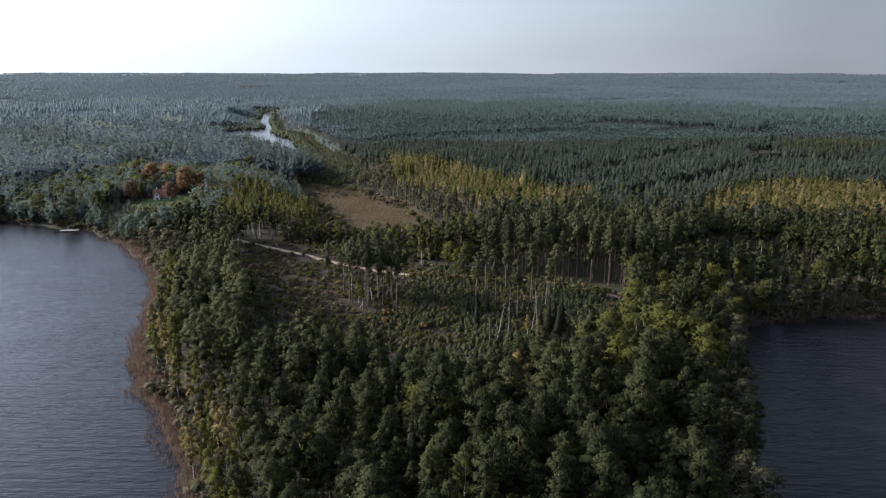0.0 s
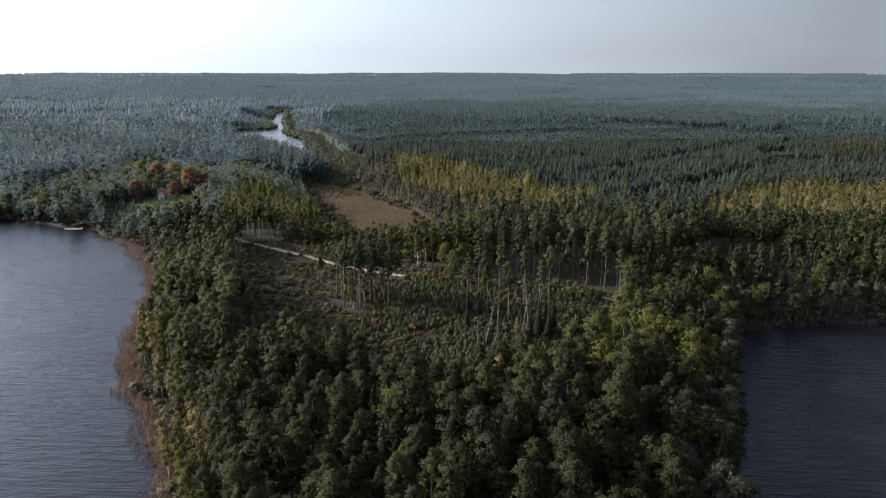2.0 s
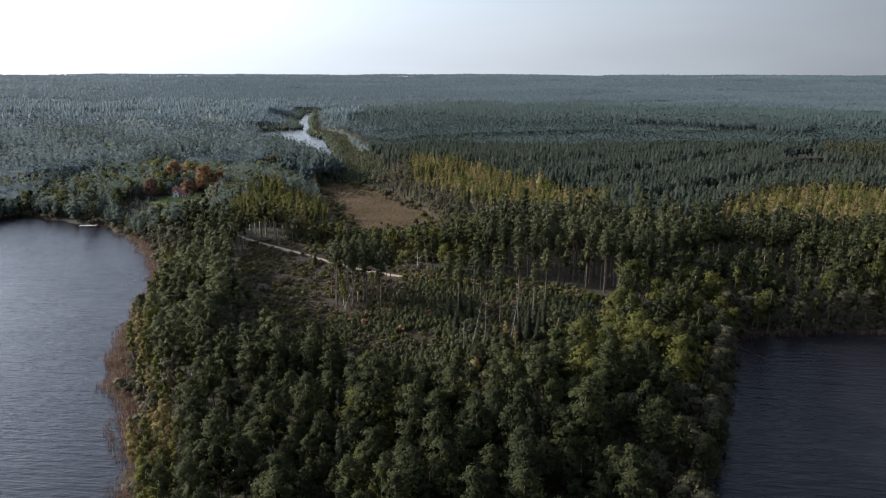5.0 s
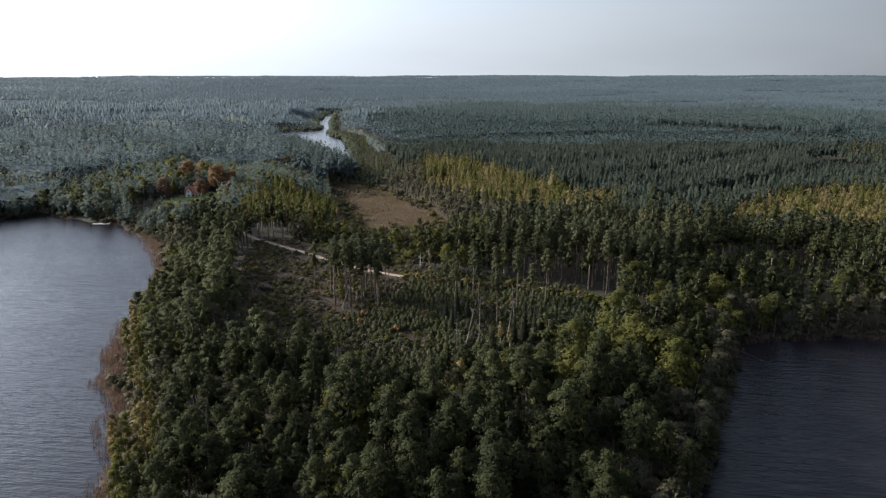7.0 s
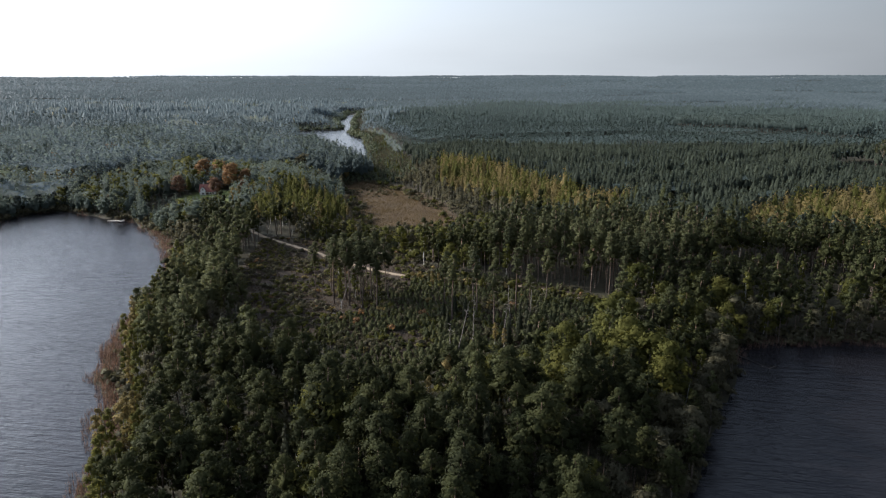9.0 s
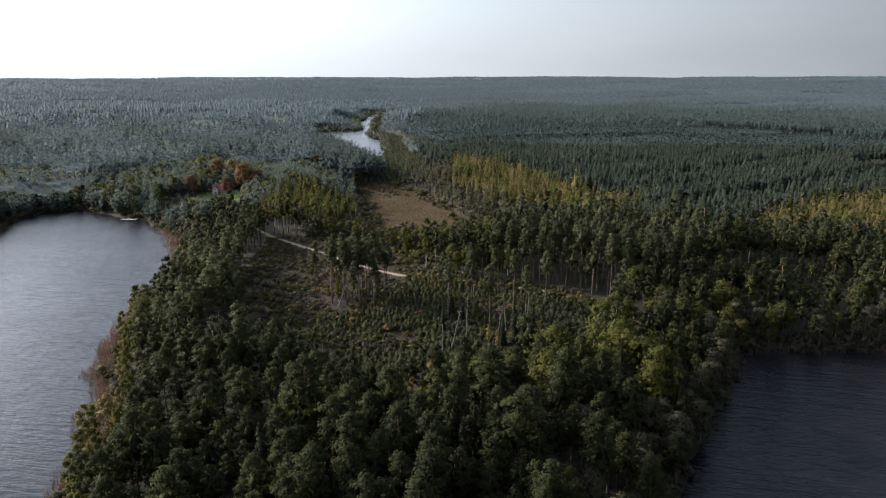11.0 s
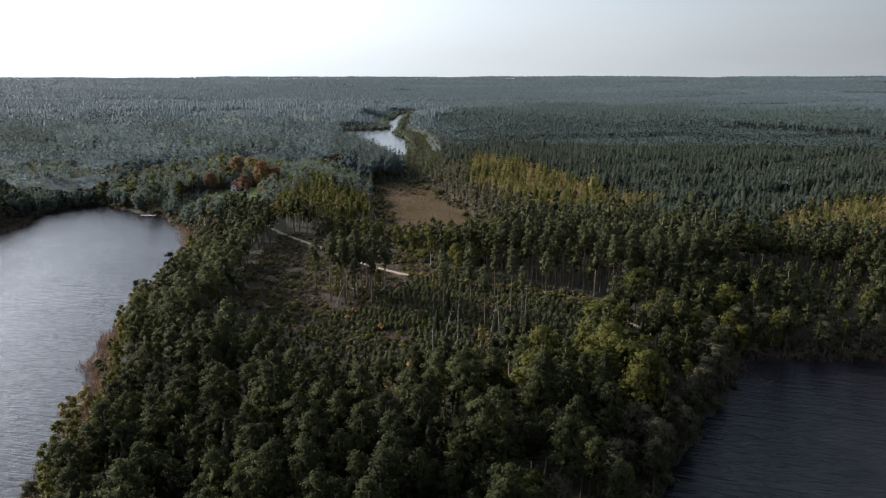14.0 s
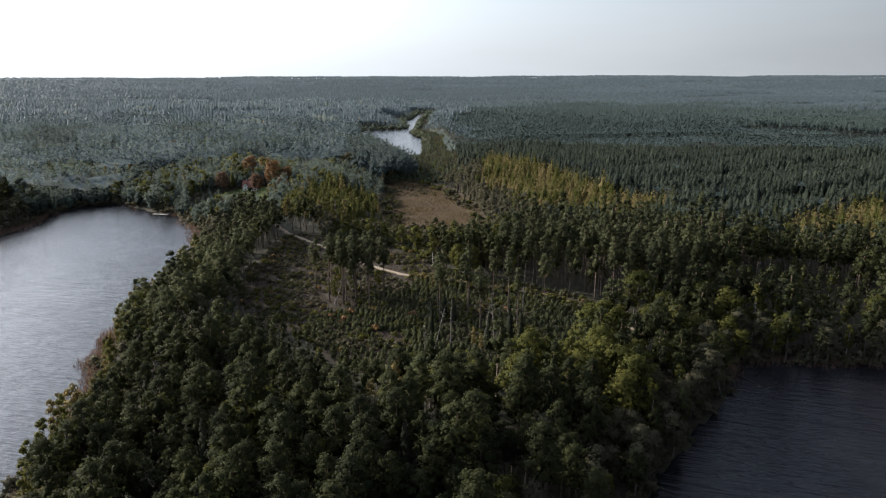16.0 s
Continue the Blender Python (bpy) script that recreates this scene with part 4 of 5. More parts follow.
HAND = [  # trees that stand out, placed one by one: kind, x, y, size
    ("red_tree", -199, 397, 1.15), ("red_tree", -177, 402, 1.12), ("red_tree", -157, 399, 1.0), ("orange_tree", -205, 438, 1.35), ("orange_tree", -197, 446, 1.3), ("orange_tree", -174, 418, 1.3), ("orange_tree", -167, 424, 1.0),
    ("leaf_tree", -202, 422, 1.1), ("birch", -146, 372, 0.95), ("birch", -151, 375, 0.85), ("leaf_tree", -226, 376, 1.2), ("lake_tree", -222, 366, 1.15), ("red_tree", -238, 380, 0.8), ("birch", -305, 408, 1.0), ("birch", -298, 412, 1.05), ("birch", -312, 404, 0.95), ("birch", -292, 418, 1.0), ("orange_tree", -357, 480, 1.3), ("orange_tree", -346, 536, 1.4), ("orange_tree", 172, 338, 1.0), ("birch", 183, 346, 1.0), ("birch", -140, 404, 0.9), ("birch", -147, 396, 0.8), ("birch", -228, 395, 0.85), ("leaf_tree", -214, 384, 0.95),
    ("tall_pine", -36, 223, 1.0), ("tall_pine", -33, 228, 1.03), ("tall_pine", -30, 222, 0.97), ("tall_pine", -27, 226, 1.05), ("tall_pine", -25, 221, 0.98),
    ("tall_pine", -22, 226, 1.0), ("tall_pine", -20, 222, 0.95), ("tall_pine", -28, 232, 1.02), ("tall_pine", -23, 233, 1.0), ("tall_pine", -41, 235, 0.98),
    ("tall_pine", -47, 234, 0.9), ("tall_pine", -33, 237, 1.0), ("tall_pine", -18, 230, 0.92), ("tall_pine", -38, 229, 0.95), ("tall_pine", -29, 240, 0.9),
    ("tall_pine", -35, 233, 1.0), ("tall_pine", -31, 235, 0.96), ("tall_pine", -26, 236, 1.0), ("tall_pine", -21, 237, 0.9), ("tall_pine", -24, 229, 0.92), ("tall_pine", -31, 226, 0.9),
    ("green_birch", -30, 229, 0.75), ("green_birch", -34, 224, 0.6), ("green_birch", -39, 238, 0.7), ("leaf_tree", -25, 241, 0.55), ("green_birch", -20, 226, 0.4),
    ("tall_pine", 8, 214, 0.95), ("tall_pine", 15, 222, 1.0), ("tall_pine", 22, 212, 0.9), ("tall_pine", 28, 226, 0.95), ("tall_pine", 3, 228, 0.9), ("tall_pine", 33, 216, 0.85),
    ("tall_pine", 12, 236, 0.9), ("tall_pine", 38, 238, 0.95), ("tall_pine", 20, 240, 0.9),
    ("spruce", 33, 203, 0.95), ("spruce", 36, 206, 0.8), ("spruce", 22, 150, 0.95), ("spruce", 18, 148, 0.8), ("spruce", 8, 205, 0.6), ("spruce", 5, 214, 0.6), ("spruce", 8, 219, 0.65), ("spruce", 12, 216, 0.62), ("spruce", 28, 197, 0.7), ("spruce", 31, 200, 0.85), ("spruce", 34, 198, 0.8),
    ("birch", 24, 196, 0.5), ("birch", 27, 193, 0.45), ("green_birch", -32, 219, 0.6), ("leaf_tree", 1, 263, 0.8), ("leaf_tree", 5, 268, 0.85), ("leaf_tree", -2, 270, 0.8),
    ("birch", -3, 249, 0.38), ("birch", -6, 251, 0.34), ("green_birch", 4, 247, 0.35), ("green_birch", 9, 245, 0.4), ("leaf_tree", 14, 247, 0.35),
    ("birch", -93, 197, 0.85), ("birch", -91, 193, 0.75), ("birch", -58, 128, 0.8), ("birch", -55, 123, 0.85), ("leaf_tree", 43.5, 158.5, 1.15), ("leaf_tree", 48, 166, 0.9),
    ("leaf_tree", 52, 178, 1.0), ("leaf_tree", 39, 153, 0.95), ("leaf_tree", 35, 155, 0.97), ("leaf_tree", 27, 154, 0.97), ("birch", 30, 146, 0.8), ("birch", 17, 151, 1.0), ("birch", 19, 148, 0.9), ("birch", 14, 143, 0.85), ("leaf_tree", 63, 205, 1.05), ("leaf_tree", 57, 195, 1.22), ("leaf_tree", 68, 183, 0.95),
]


def plant():
    x, y = jitter(-330, 420, 72, 340, 4.9)
    keep = in_view(x, y, 3) | (y < 120) & (np.abs(x) < 100)
    x, y = x[keep], y[keep]
    kind, size = species(x, y)
    z = height(x, y)
    spin = rng.uniform(0, 6.28, len(x))
    far = np.hypot(x - 35, y)
    for k in KINDS:
        sel = np.nonzero(kind == k)[0]
        if not len(sel):
            continue
        sel = sel[np.argsort(far[sel])]
        own = sel[(y[sel] > 84)][:260 if k == "pine" else 40 if k == "planted_pine" else 80]
        for i in own:
            tree_thing(k, float(x[i]), float(y[i]), float(size[i]), math.degrees(spin[i]))
        rest = np.setdiff1d(sel, own)
        grow(k + "_wood", WOOD[k], x[rest], y[rest], z[rest], size[rest], spin[rest], [KINDS[k][1], KINDS[k][2]], "wood of the same kind: " + LABELS[k][0], "wood")
    for k, hx, hy, s in HAND:
        tree_thing(k, hx, hy, s)
    # woods between the swamp and the first rides
    x, y = jitter(-820, 520, 340, 700, 5.0, 0.36, 0.62)
    keep = in_view(x, y, 1)
    x, y = x[keep], y[keep]
    kind, size = species(x, y)
    z, spin = height(x, y), rng.uniform(0, 6.28, len(x))
    dense_x, dense_y = jitter(-150, 520, 340, 700, 3.5, 0.3, 0.62)
    keep = in_view(dense_x, dense_y, 1)
    dense_x, dense_y = dense_x[keep], dense_y[keep]
    dense_kind, dense_size = species(dense_x, dense_y)
    other, planted = kind != "planted_pine", dense_kind == "planted_pine"
    x, y = np.concatenate([x[other], dense_x[planted]]), np.concatenate([y[other], dense_y[planted]])
    kind, size = np.concatenate([kind[other], dense_kind[planted]]), np.concatenate([size[other], dense_size[planted]])
    z, spin = height(x, y), rng.uniform(0, 6.28, len(x))
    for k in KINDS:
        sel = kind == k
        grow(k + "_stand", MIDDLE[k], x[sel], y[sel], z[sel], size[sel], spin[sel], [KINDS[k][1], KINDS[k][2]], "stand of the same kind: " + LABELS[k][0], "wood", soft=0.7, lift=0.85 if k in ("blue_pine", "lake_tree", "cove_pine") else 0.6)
    # farther woods
    x, y = jitter(-1500, 1300, 700, 1760, 4.9, 0.36, 0.62)
    keep = in_view(x, y, 1) & (np.hypot(x - 30, y) < 1600 + 130 * wobble(x, y, 90, 5.0) + rng.normal(0, 80, len(x)))
    x, y = x[keep], y[keep]
    kind, size = species(x, y)
    z, spin = height(x, y), rng.uniform(0, 6.28, len(x))
    bank = (away(RIVER, x, y) < 27) & (y < 1350)
    fade = rng.normal(0, 110, len(x))
    for k in KINDS:
        sel = (kind == k) & bank
        grow(k + "_bank", MIDDLE[k], x[sel], y[sel], z[sel], size[sel], spin[sel], [KINDS[k][1], KINDS[k][2]], "edge of the wood by the water: " + LABELS[k][0], "wood", soft=0.8, lift=0.88)
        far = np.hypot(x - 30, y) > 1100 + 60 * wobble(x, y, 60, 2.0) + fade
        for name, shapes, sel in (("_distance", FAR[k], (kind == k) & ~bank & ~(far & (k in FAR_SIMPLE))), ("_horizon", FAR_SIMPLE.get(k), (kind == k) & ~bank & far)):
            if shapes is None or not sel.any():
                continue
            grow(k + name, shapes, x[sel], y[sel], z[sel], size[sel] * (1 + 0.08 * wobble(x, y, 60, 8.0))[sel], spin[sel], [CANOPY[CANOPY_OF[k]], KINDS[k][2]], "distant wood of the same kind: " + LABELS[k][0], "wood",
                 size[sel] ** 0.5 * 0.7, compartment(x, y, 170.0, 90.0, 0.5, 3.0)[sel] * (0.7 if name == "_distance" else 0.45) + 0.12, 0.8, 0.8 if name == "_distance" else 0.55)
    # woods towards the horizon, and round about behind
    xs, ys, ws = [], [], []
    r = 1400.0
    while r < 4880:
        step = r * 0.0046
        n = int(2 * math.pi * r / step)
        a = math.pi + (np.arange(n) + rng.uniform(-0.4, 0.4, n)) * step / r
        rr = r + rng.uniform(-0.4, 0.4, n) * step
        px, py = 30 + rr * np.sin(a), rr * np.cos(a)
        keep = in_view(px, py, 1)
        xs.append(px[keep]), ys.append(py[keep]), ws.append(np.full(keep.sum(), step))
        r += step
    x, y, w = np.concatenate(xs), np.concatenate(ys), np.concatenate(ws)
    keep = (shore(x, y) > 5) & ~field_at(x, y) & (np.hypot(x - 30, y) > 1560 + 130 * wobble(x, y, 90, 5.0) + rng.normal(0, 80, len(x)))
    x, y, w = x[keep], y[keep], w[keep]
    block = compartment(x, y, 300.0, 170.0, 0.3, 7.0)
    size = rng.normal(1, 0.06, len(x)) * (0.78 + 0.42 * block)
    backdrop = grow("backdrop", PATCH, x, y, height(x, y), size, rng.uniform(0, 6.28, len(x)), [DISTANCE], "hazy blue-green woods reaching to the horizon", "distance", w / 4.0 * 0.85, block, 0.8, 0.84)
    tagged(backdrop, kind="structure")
    x, y = jitter(-900, 900, -900, 700, 16.0)
    keep = ~in_view(x, y, 3) & (shore(x, y) > 4) & ~((y > 30) & (y < 340) & (np.abs(x) < 100))
    x, y = x[keep], y[keep]
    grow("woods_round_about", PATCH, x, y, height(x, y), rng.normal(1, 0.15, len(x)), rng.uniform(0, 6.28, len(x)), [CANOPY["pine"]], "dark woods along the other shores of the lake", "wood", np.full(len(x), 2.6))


def understorey(name, x0, x1, y0, y1, step, share):
    """An added leaf sheet that closes a dense stand and lightens gaps between crowns."""
    gx, gy = np.meshgrid(np.arange(x0, x1, step), np.arange(y0, y1, step))
    shape = gx.shape
    x, y = gx.ravel() + rng.uniform(-0.3, 0.3, gx.size) * step, gy.ravel() + rng.uniform(-0.3, 0.3, gx.size) * step
    kind, size = species(x, y)
    z = height(x, y)
    order = ["pine", "planted", "blue", "leaf", "dull", "gold"]
    group = np.full(len(x), -1)
    for k in KINDS:
        sel = kind == k
        sel &= size > 0.62
        if k in ("planted_pine", "blue_pine", "pine", "lake_tree"):
            group[sel] = order.index(CANOPY_OF[k])
            z[sel] += share * (1.08 if k == "planted_pine" else 1.0) * SHAPES[k][0]["h"] * size[sel]
    # even out the top of the sheet
    top, full = z.reshape(shape), (group >= 0).reshape(shape).astype(float)
    for _ in range(3):
        total, count = top * full, full.copy()
        for a, b in ((0, 1), (1, 0), (0, -1), (-1, 0), (1, 1), (-1, -1), (1, -1), (-1, 1)):
            total, count = total + np.roll(top * full, (a, b), (0, 1)), count + np.roll(full, (a, b), (0, 1))
        top = np.where(full > 0, total / np.maximum(count, 1), top)
    z = top.ravel() + 0.25 * rng.normal(0, 1, len(x))
    open_here = ((group < 0) | ~in_view(x, y, 1)).reshape(shape)
    wide = open_here.copy()
    for a, b in ((0, 1), (1, 0), (0, -1), (-1, 0)):
        wide |= np.roll(open_here, (a, b), (0, 1))
    i, j = np.meshgrid(np.arange(shape[0] - 1), np.arange(shape[1] - 1), indexing="ij")
    ok = ~(wide[:-1, :-1] | wide[1:, :-1] | wide[:-1, 1:] | wide[1:, 1:])
    i, j = i[ok], j[ok]
    w = shape[1]
    a, b, c, d = i * w + j, i * w + j + 1, (i + 1) * w + j + 1, (i + 1) * w + j
    f = np.stack([np.stack([a, b, c], -1), np.stack([a, c, d], -1)], 1).reshape(-1, 3)
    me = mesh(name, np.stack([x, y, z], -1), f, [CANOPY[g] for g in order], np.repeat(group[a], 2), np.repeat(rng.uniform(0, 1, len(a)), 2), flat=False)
    tagged(new(name, me), "added leaf sheet lightening the gaps between crowns", "understorey", kind="stuff")


plant()
# Added leaf sheets below the crowns lift the dark gaps, as haze would.
understorey("understorey", -820, 520, 345, 700, 4.5, 0.68)
understorey("far_understorey", -1500, 1300, 700, 1560, 9.0, 0.63)


# ---- undergrowth ----
def bush(wide=1.0, high=1.3, tufts=33, size=0.55):
    """A low shrub of two or three unequal masses."""
    masses = []
    for i in range(3):
        c = np.array([rng.normal(0, 0.45 * wide), rng.normal(0, 0.45 * wide), high * rng.uniform(0.35, 0.7)])
        masses += clump(c, wide * rng.uniform(0.5, 0.75), rng.uniform(0.7, 1.0) * high / wide * 0.8, tufts // 3, size)
    stems = [tube([(0, 0, -0.2), (rng.normal(0, 0.2), rng.normal(0, 0.2), 0.5 * high), (rng.normal(0, 0.5), rng.normal(0, 0.5), high)], [0.05, 0.04, 0.015], 3) for _ in range(3)]
    return join(stems), join(masses)


def tussock(blades, high, spread, width):
    """A fan of thin blades."""
    v, f = [], []
    for i in range(blades):
        a, lean = rng.uniform(0, 6.28), rng.uniform(0.05, 0.4)
        base = np.array([rng.normal(0, spread), rng.normal(0, spread), -0.15])
        across = np.array([np.cos(a), np.sin(a), 0]) * width / 2
        tip = base + np.array([-np.sin(a) * lean, np.cos(a) * lean, 1.0]) * high * rng.uniform(0.7, 1.15)
        v += [base - across, base + across, tip]
        f.append((3 * i, 3 * i + 1, 3 * i + 2))
    return None, (np.array(v), np.array(f))


BUSHES = [bush(rng.uniform(0.9, 1.3), rng.uniform(1.2, 1.7)) for _ in range(5)]
REEDS = [tussock(6, 2.1, 0.3, 0.13) for _ in range(6)]
SEDGES = [tussock(4, 0.7, 0.3, 0.22) for _ in range(6)]


def spread(name, templates, x, y, sizes, mats, label, category, lift=0.0):
    z = np.maximum(height(x, y), -0.4) + lift
    return grow(name, templates, x, y, z, sizes, rng.uniform(0, 6.28, len(x)), mats, label, category)


def undergrowth():
    # the young plantation on the east half of the clearing, rows running up the slope
    x, y = jitter(-60, 75, 170, 270, 1.75, 0.3, 0.35)
    soft = 3 * wobble(x, y, 8, 2.5)
    keep = inside(CLEARING, x, y) & (away(ROAD, x, y, False) > 3.5) & (x > -34 + soft * 2 + 0.3 * (y - 190)) & (wobble(x, y, 14, 8.5) > -0.75)
    keep &= rng.uniform(0, 1, len(x)) < 0.95
    x, y = x[keep], y[keep]
    size = rng.uniform(0.4, 1.0, len(x)) * (0.85 + 0.25 * wobble(x, y, 15, 4.0))
    order = np.argsort(y)
    for i in order[:140]:
        tree_thing("young_pine", float(x[i]), float(y[i]), float(size[i]))
    rest = order[140:]
    spread("young_pine_plantation", NEAR["young_pine"], x[rest], y[rest], size[rest], [YOUNG, PINE_BARK], "young green pines in rows on cleared heath", "plantation")
    # shrubs on the west half, along the track and on the shores
    for k, (mat, step, share) in enumerate(((DULL, 2.5, 0.7), (LEAVES, 3.0, 0.65), (ORANGE, 9.0, 0.3), (YELLOW, 8.0, 0.35))):
        x, y = jitter(-110, 75, 176, 315, step)
        soft = wobble(x, y, 9, 3.0 + k)
        keep = inside(CLEARING, x, y) & (away(ROAD, x, y, False) > 2.6) & (soft > -0.15) & (rng.uniform(0, 1, len(x)) < share)
        keep &= (away(ROAD, x, y, False) < 24) | (np.hypot(x + 60, y - 245) < 48) | (x > -40)
        x, y = x[keep], y[keep]
        size = rng.uniform(0.5, 1.25, len(x))
        order = np.argsort(y)
        x, y, size = x[order], y[order], size[order]
        own = min(len(x), 70)
        spread("shrubbery", BUSHES, x[own:], y[own:], size[own:], [mat, GREY_BARK], "thicket of the same shrubs: " + SHRUB_LABELS[k], "shrub")
        for i in range(own):
            thing = new("shrub")
            thing.matrix_world = pose(x[i], y[i], float(height(x[i:i + 1], y[i:i + 1])[0]), 0, 0, rng.uniform(0, 360)) @ Matrix.Scale(size[i], 4)
            wood, leaf = SHRUB[(k, i % len(BUSHES))] if (k, i % len(BUSHES)) in SHRUB else SHRUB.setdefault((k, i % len(BUSHES)), (
                mesh("shrub_stems", *BUSHES[i % len(BUSHES)][0], [GREY_BARK]), mesh("shrub_leaves", *BUSHES[i % len(BUSHES)][1], [mat], normals=soft_normals(BUSHES[i % len(BUSHES)][1]))))
            for name, data in (("stem", wood), ("leaves", leaf)):
                new(name, data).parent = thing
            tagged(thing, SHRUB_LABELS[k], "shrub", "shrubs of the clearing")
    # a hedge of saplings along the near side of the track
    line = np.array([(-16, 258.5), (-5, 253.5), (12, 251.5), (29, 252.5), (43, 246.5), (57, 235.5)])
    along = np.linspace(0, 1, 70)
    x = np.interp(along, np.linspace(0, 1, len(line)), line[:, 0]) + rng.normal(0, 0.8, 70)
    y = np.interp(along, np.linspace(0, 1, len(line)), line[:, 1]) + rng.normal(-0.6, 0.7, 70)
    for mat, part_of in ((LEAVES, slice(0, 70, 2)), (YELLOW, slice(1, 40, 4)), (DULL, slice(3, 70, 4))):
        spread("track_hedge", BUSHES, x[part_of], y[part_of], rng.uniform(1.1, 2.0, len(x[part_of])), [mat, GREY_BARK], "leafy saplings along a sandy track", "shrub")
    x, y = jitter(-340, 260, 72, 400, 3.4)
    d = shore(x, y)
    keep = (d > 0.6) & (d < 9) & in_view(x, y, 2) & ((x > 30) | (y > 330) | (d > 5))
    x, y = x[keep], y[keep]
    spread("shore_shrubs", BUSHES, x, y, rng.uniform(1.0, 2.3, len(x)), [DULL, GREY_BARK], "olive willow scrub along the water's edge", "shrub")
    # bushes under the low wood between the track and the swamp
    x, y = jitter(-85, 20, 283, 352, 3.0)
    keep = ~inside(CLEARING, x, y) & ~inside(MEADOW, x, y) & (away(ROAD, x, y, False) > 4)
    for mat, sort in ((LEAVES, 0), (DULL, 1), (OLD_NEEDLES, 2)):
        mine = keep & (np.arange(len(x)) % 3 == sort)
        spread("wood_edge_shrubs", BUSHES, x[mine], y[mine], rng.uniform(1.2, 2.8, mine.sum()), [mat, GREY_BARK], "dense leafy bushes along the edge of the wood", "shrub")
    # reeds
    x, y = jitter(-320, 0, 60, 390, 0.72)
    d = shore(x, y)
    far = (y > 340)
    keep = (d > -1.5 + 2.5 * wobble(x, y, 6, 1.0)) & (d < np.where(far, 1.0 + 3 * wobble(x, y, 14, 2.0), 8.0)) & in_view(x, y, 2)
    keep &= rng.uniform(0, 1, len(x)) < np.where(d < 1.0, 0.35, 0.8) * np.where(y > 260, 0.6, 1.0)
    x, y = x[keep], y[keep]
    spread("reed_bed", REEDS, x, y, rng.uniform(0.7, 1.15, len(x)), [REED], "russet dry reeds standing in the shallows", "reeds")
    x, y = jitter(90, 260, 205, 240, 0.9)
    d = shore(x, y)
    keep = (d > -2.5 + 1.5 * wobble(x, y, 6, 1.0)) & (d < 5.0) & (rng.uniform(0, 1, len(x)) < 0.7)
    spread("reed_fringe", REEDS, x[keep], y[keep], rng.uniform(0.6, 1.0, keep.sum()), [REED], "brown reeds below the far bank", "reeds")
    # sedge of the swamp, grass tufts of the heath
    x, y = jitter(-130, -10, 340, 520, 1.15)
    keep = inside(MEADOW, x, y)
    spread("sedge_swamp", SEDGES, x[keep], y[keep], rng.uniform(0.6, 1.6, keep.sum()) * (1 + 0.3 * wobble(x[keep], y[keep], 12, 3.0)), [SEDGE], "tawny tufted sedge of an open swamp", "sedge")
    x, y = jitter(-125, -10, 340, 520, 5.0)
    keep = inside(MEADOW, x, y) & ((np.hypot(x + 88, y - 470) < 22) | (wobble(x, y, 16, 5.5) > 0.42)) & (rng.uniform(0, 1, len(x)) < 0.6)
    spread("swamp_willows", BUSHES, x[keep], y[keep], rng.uniform(0.5, 1.2, keep.sum()), [DULL, GREY_BARK], "low olive willows in the sedge", "shrub")
    x, y = jitter(-135, -5, 335, 525, 3.6)
    rand = rng.uniform(0, 1, len(x))
    keep = inside(MEADOW, x, y) & (away(MEADOW, x, y) + 5 * wobble(x, y, 13, 6.5) < 6) & (rand < 0.6)
    for mat, sort in ((DULL, rand < 0.4), (LEAVES, rand >= 0.4)):
        spread("swamp_edge_willows", BUSHES, x[keep & sort], y[keep & sort], rng.uniform(0.7, 2.2, (keep & sort).sum()), [mat, GREY_BARK], "olive willow scrub round an open swamp", "shrub")
    x, y = jitter(-110, 75, 176, 315, 1.15)
    keep = inside(CLEARING, x, y) & (away(ROAD, x, y, False) > 1.7) & (wobble(x, y, 5, 7.0) > -0.3)
    spread("heath_grass", SEDGES, x[keep], y[keep], rng.uniform(0.6, 1.4, keep.sum()), [DRY], "withered brown grass on the cleared heath", "grass")
    # scrub of the wet valley between the swamp and the narrow lake
    x, y = jitter(-290, -60, 505, 930, 4.2)
    keep = (away(VALLEY, x, y, False) + 4 * wobble(x, y, 11, 1.5) < 33) & (shore(x, y) > 1.5) & ~inside(MEADOW, x, y)
    x, y = x[keep], y[keep]
    sizes = np.minimum(rng.uniform(0.5, 1.1, len(x)), (open_sight(RIVER, x, y, 90) - 0.8) / 5.0)
    x, y, sizes = x[sizes > 0.12], y[sizes > 0.12], sizes[sizes > 0.12]
    spread("valley_scrub", [stand_tree(5.0, 2.6, 16, 1.0, 0.08, ROUND, 0.55) for _ in range(6)], x, y, sizes, [CANOPY["leaf"]], "sage-green willow scrub in a wet valley", "shrub")


    x, y = jitter(-470, -120, 660, 1480, 5.4)
    d = away(RIVER, x, y) * np.where(inside(RIVER, x, y), -1, 1)
    keep = (d > 0.8) & (d < 12)
    x, y = x[keep], y[keep]
    sizes = np.minimum(rng.uniform(0.5, 1.2, len(x)) + 0.06 * d[keep], (open_sight(RIVER, x, y, 90) - 0.5) / 5.0)
    x, y, sizes = x[sizes > 0.12], y[sizes > 0.12], sizes[sizes > 0.12]
    spread("bank_scrub", [stand_tree(5.0, 3.0, 16, 1.0, 0.08, ROUND, 0.55) for _ in range(6)], x, y, sizes, [CANOPY["leaf"]], "grey-green willow scrub along the narrow lake", "shrub")


SHRUB = {}
SHRUB_LABELS = ("dull olive shrub on the heath", "green leafy shrub on the heath", "rust-orange shrub beside the track", "golden shrub in autumn leaf")
DRY = foliage("withered_grass", (0.056, 0.040, 0.029), (0.105, 0.076, 0.050), 0.25)
undergrowth()


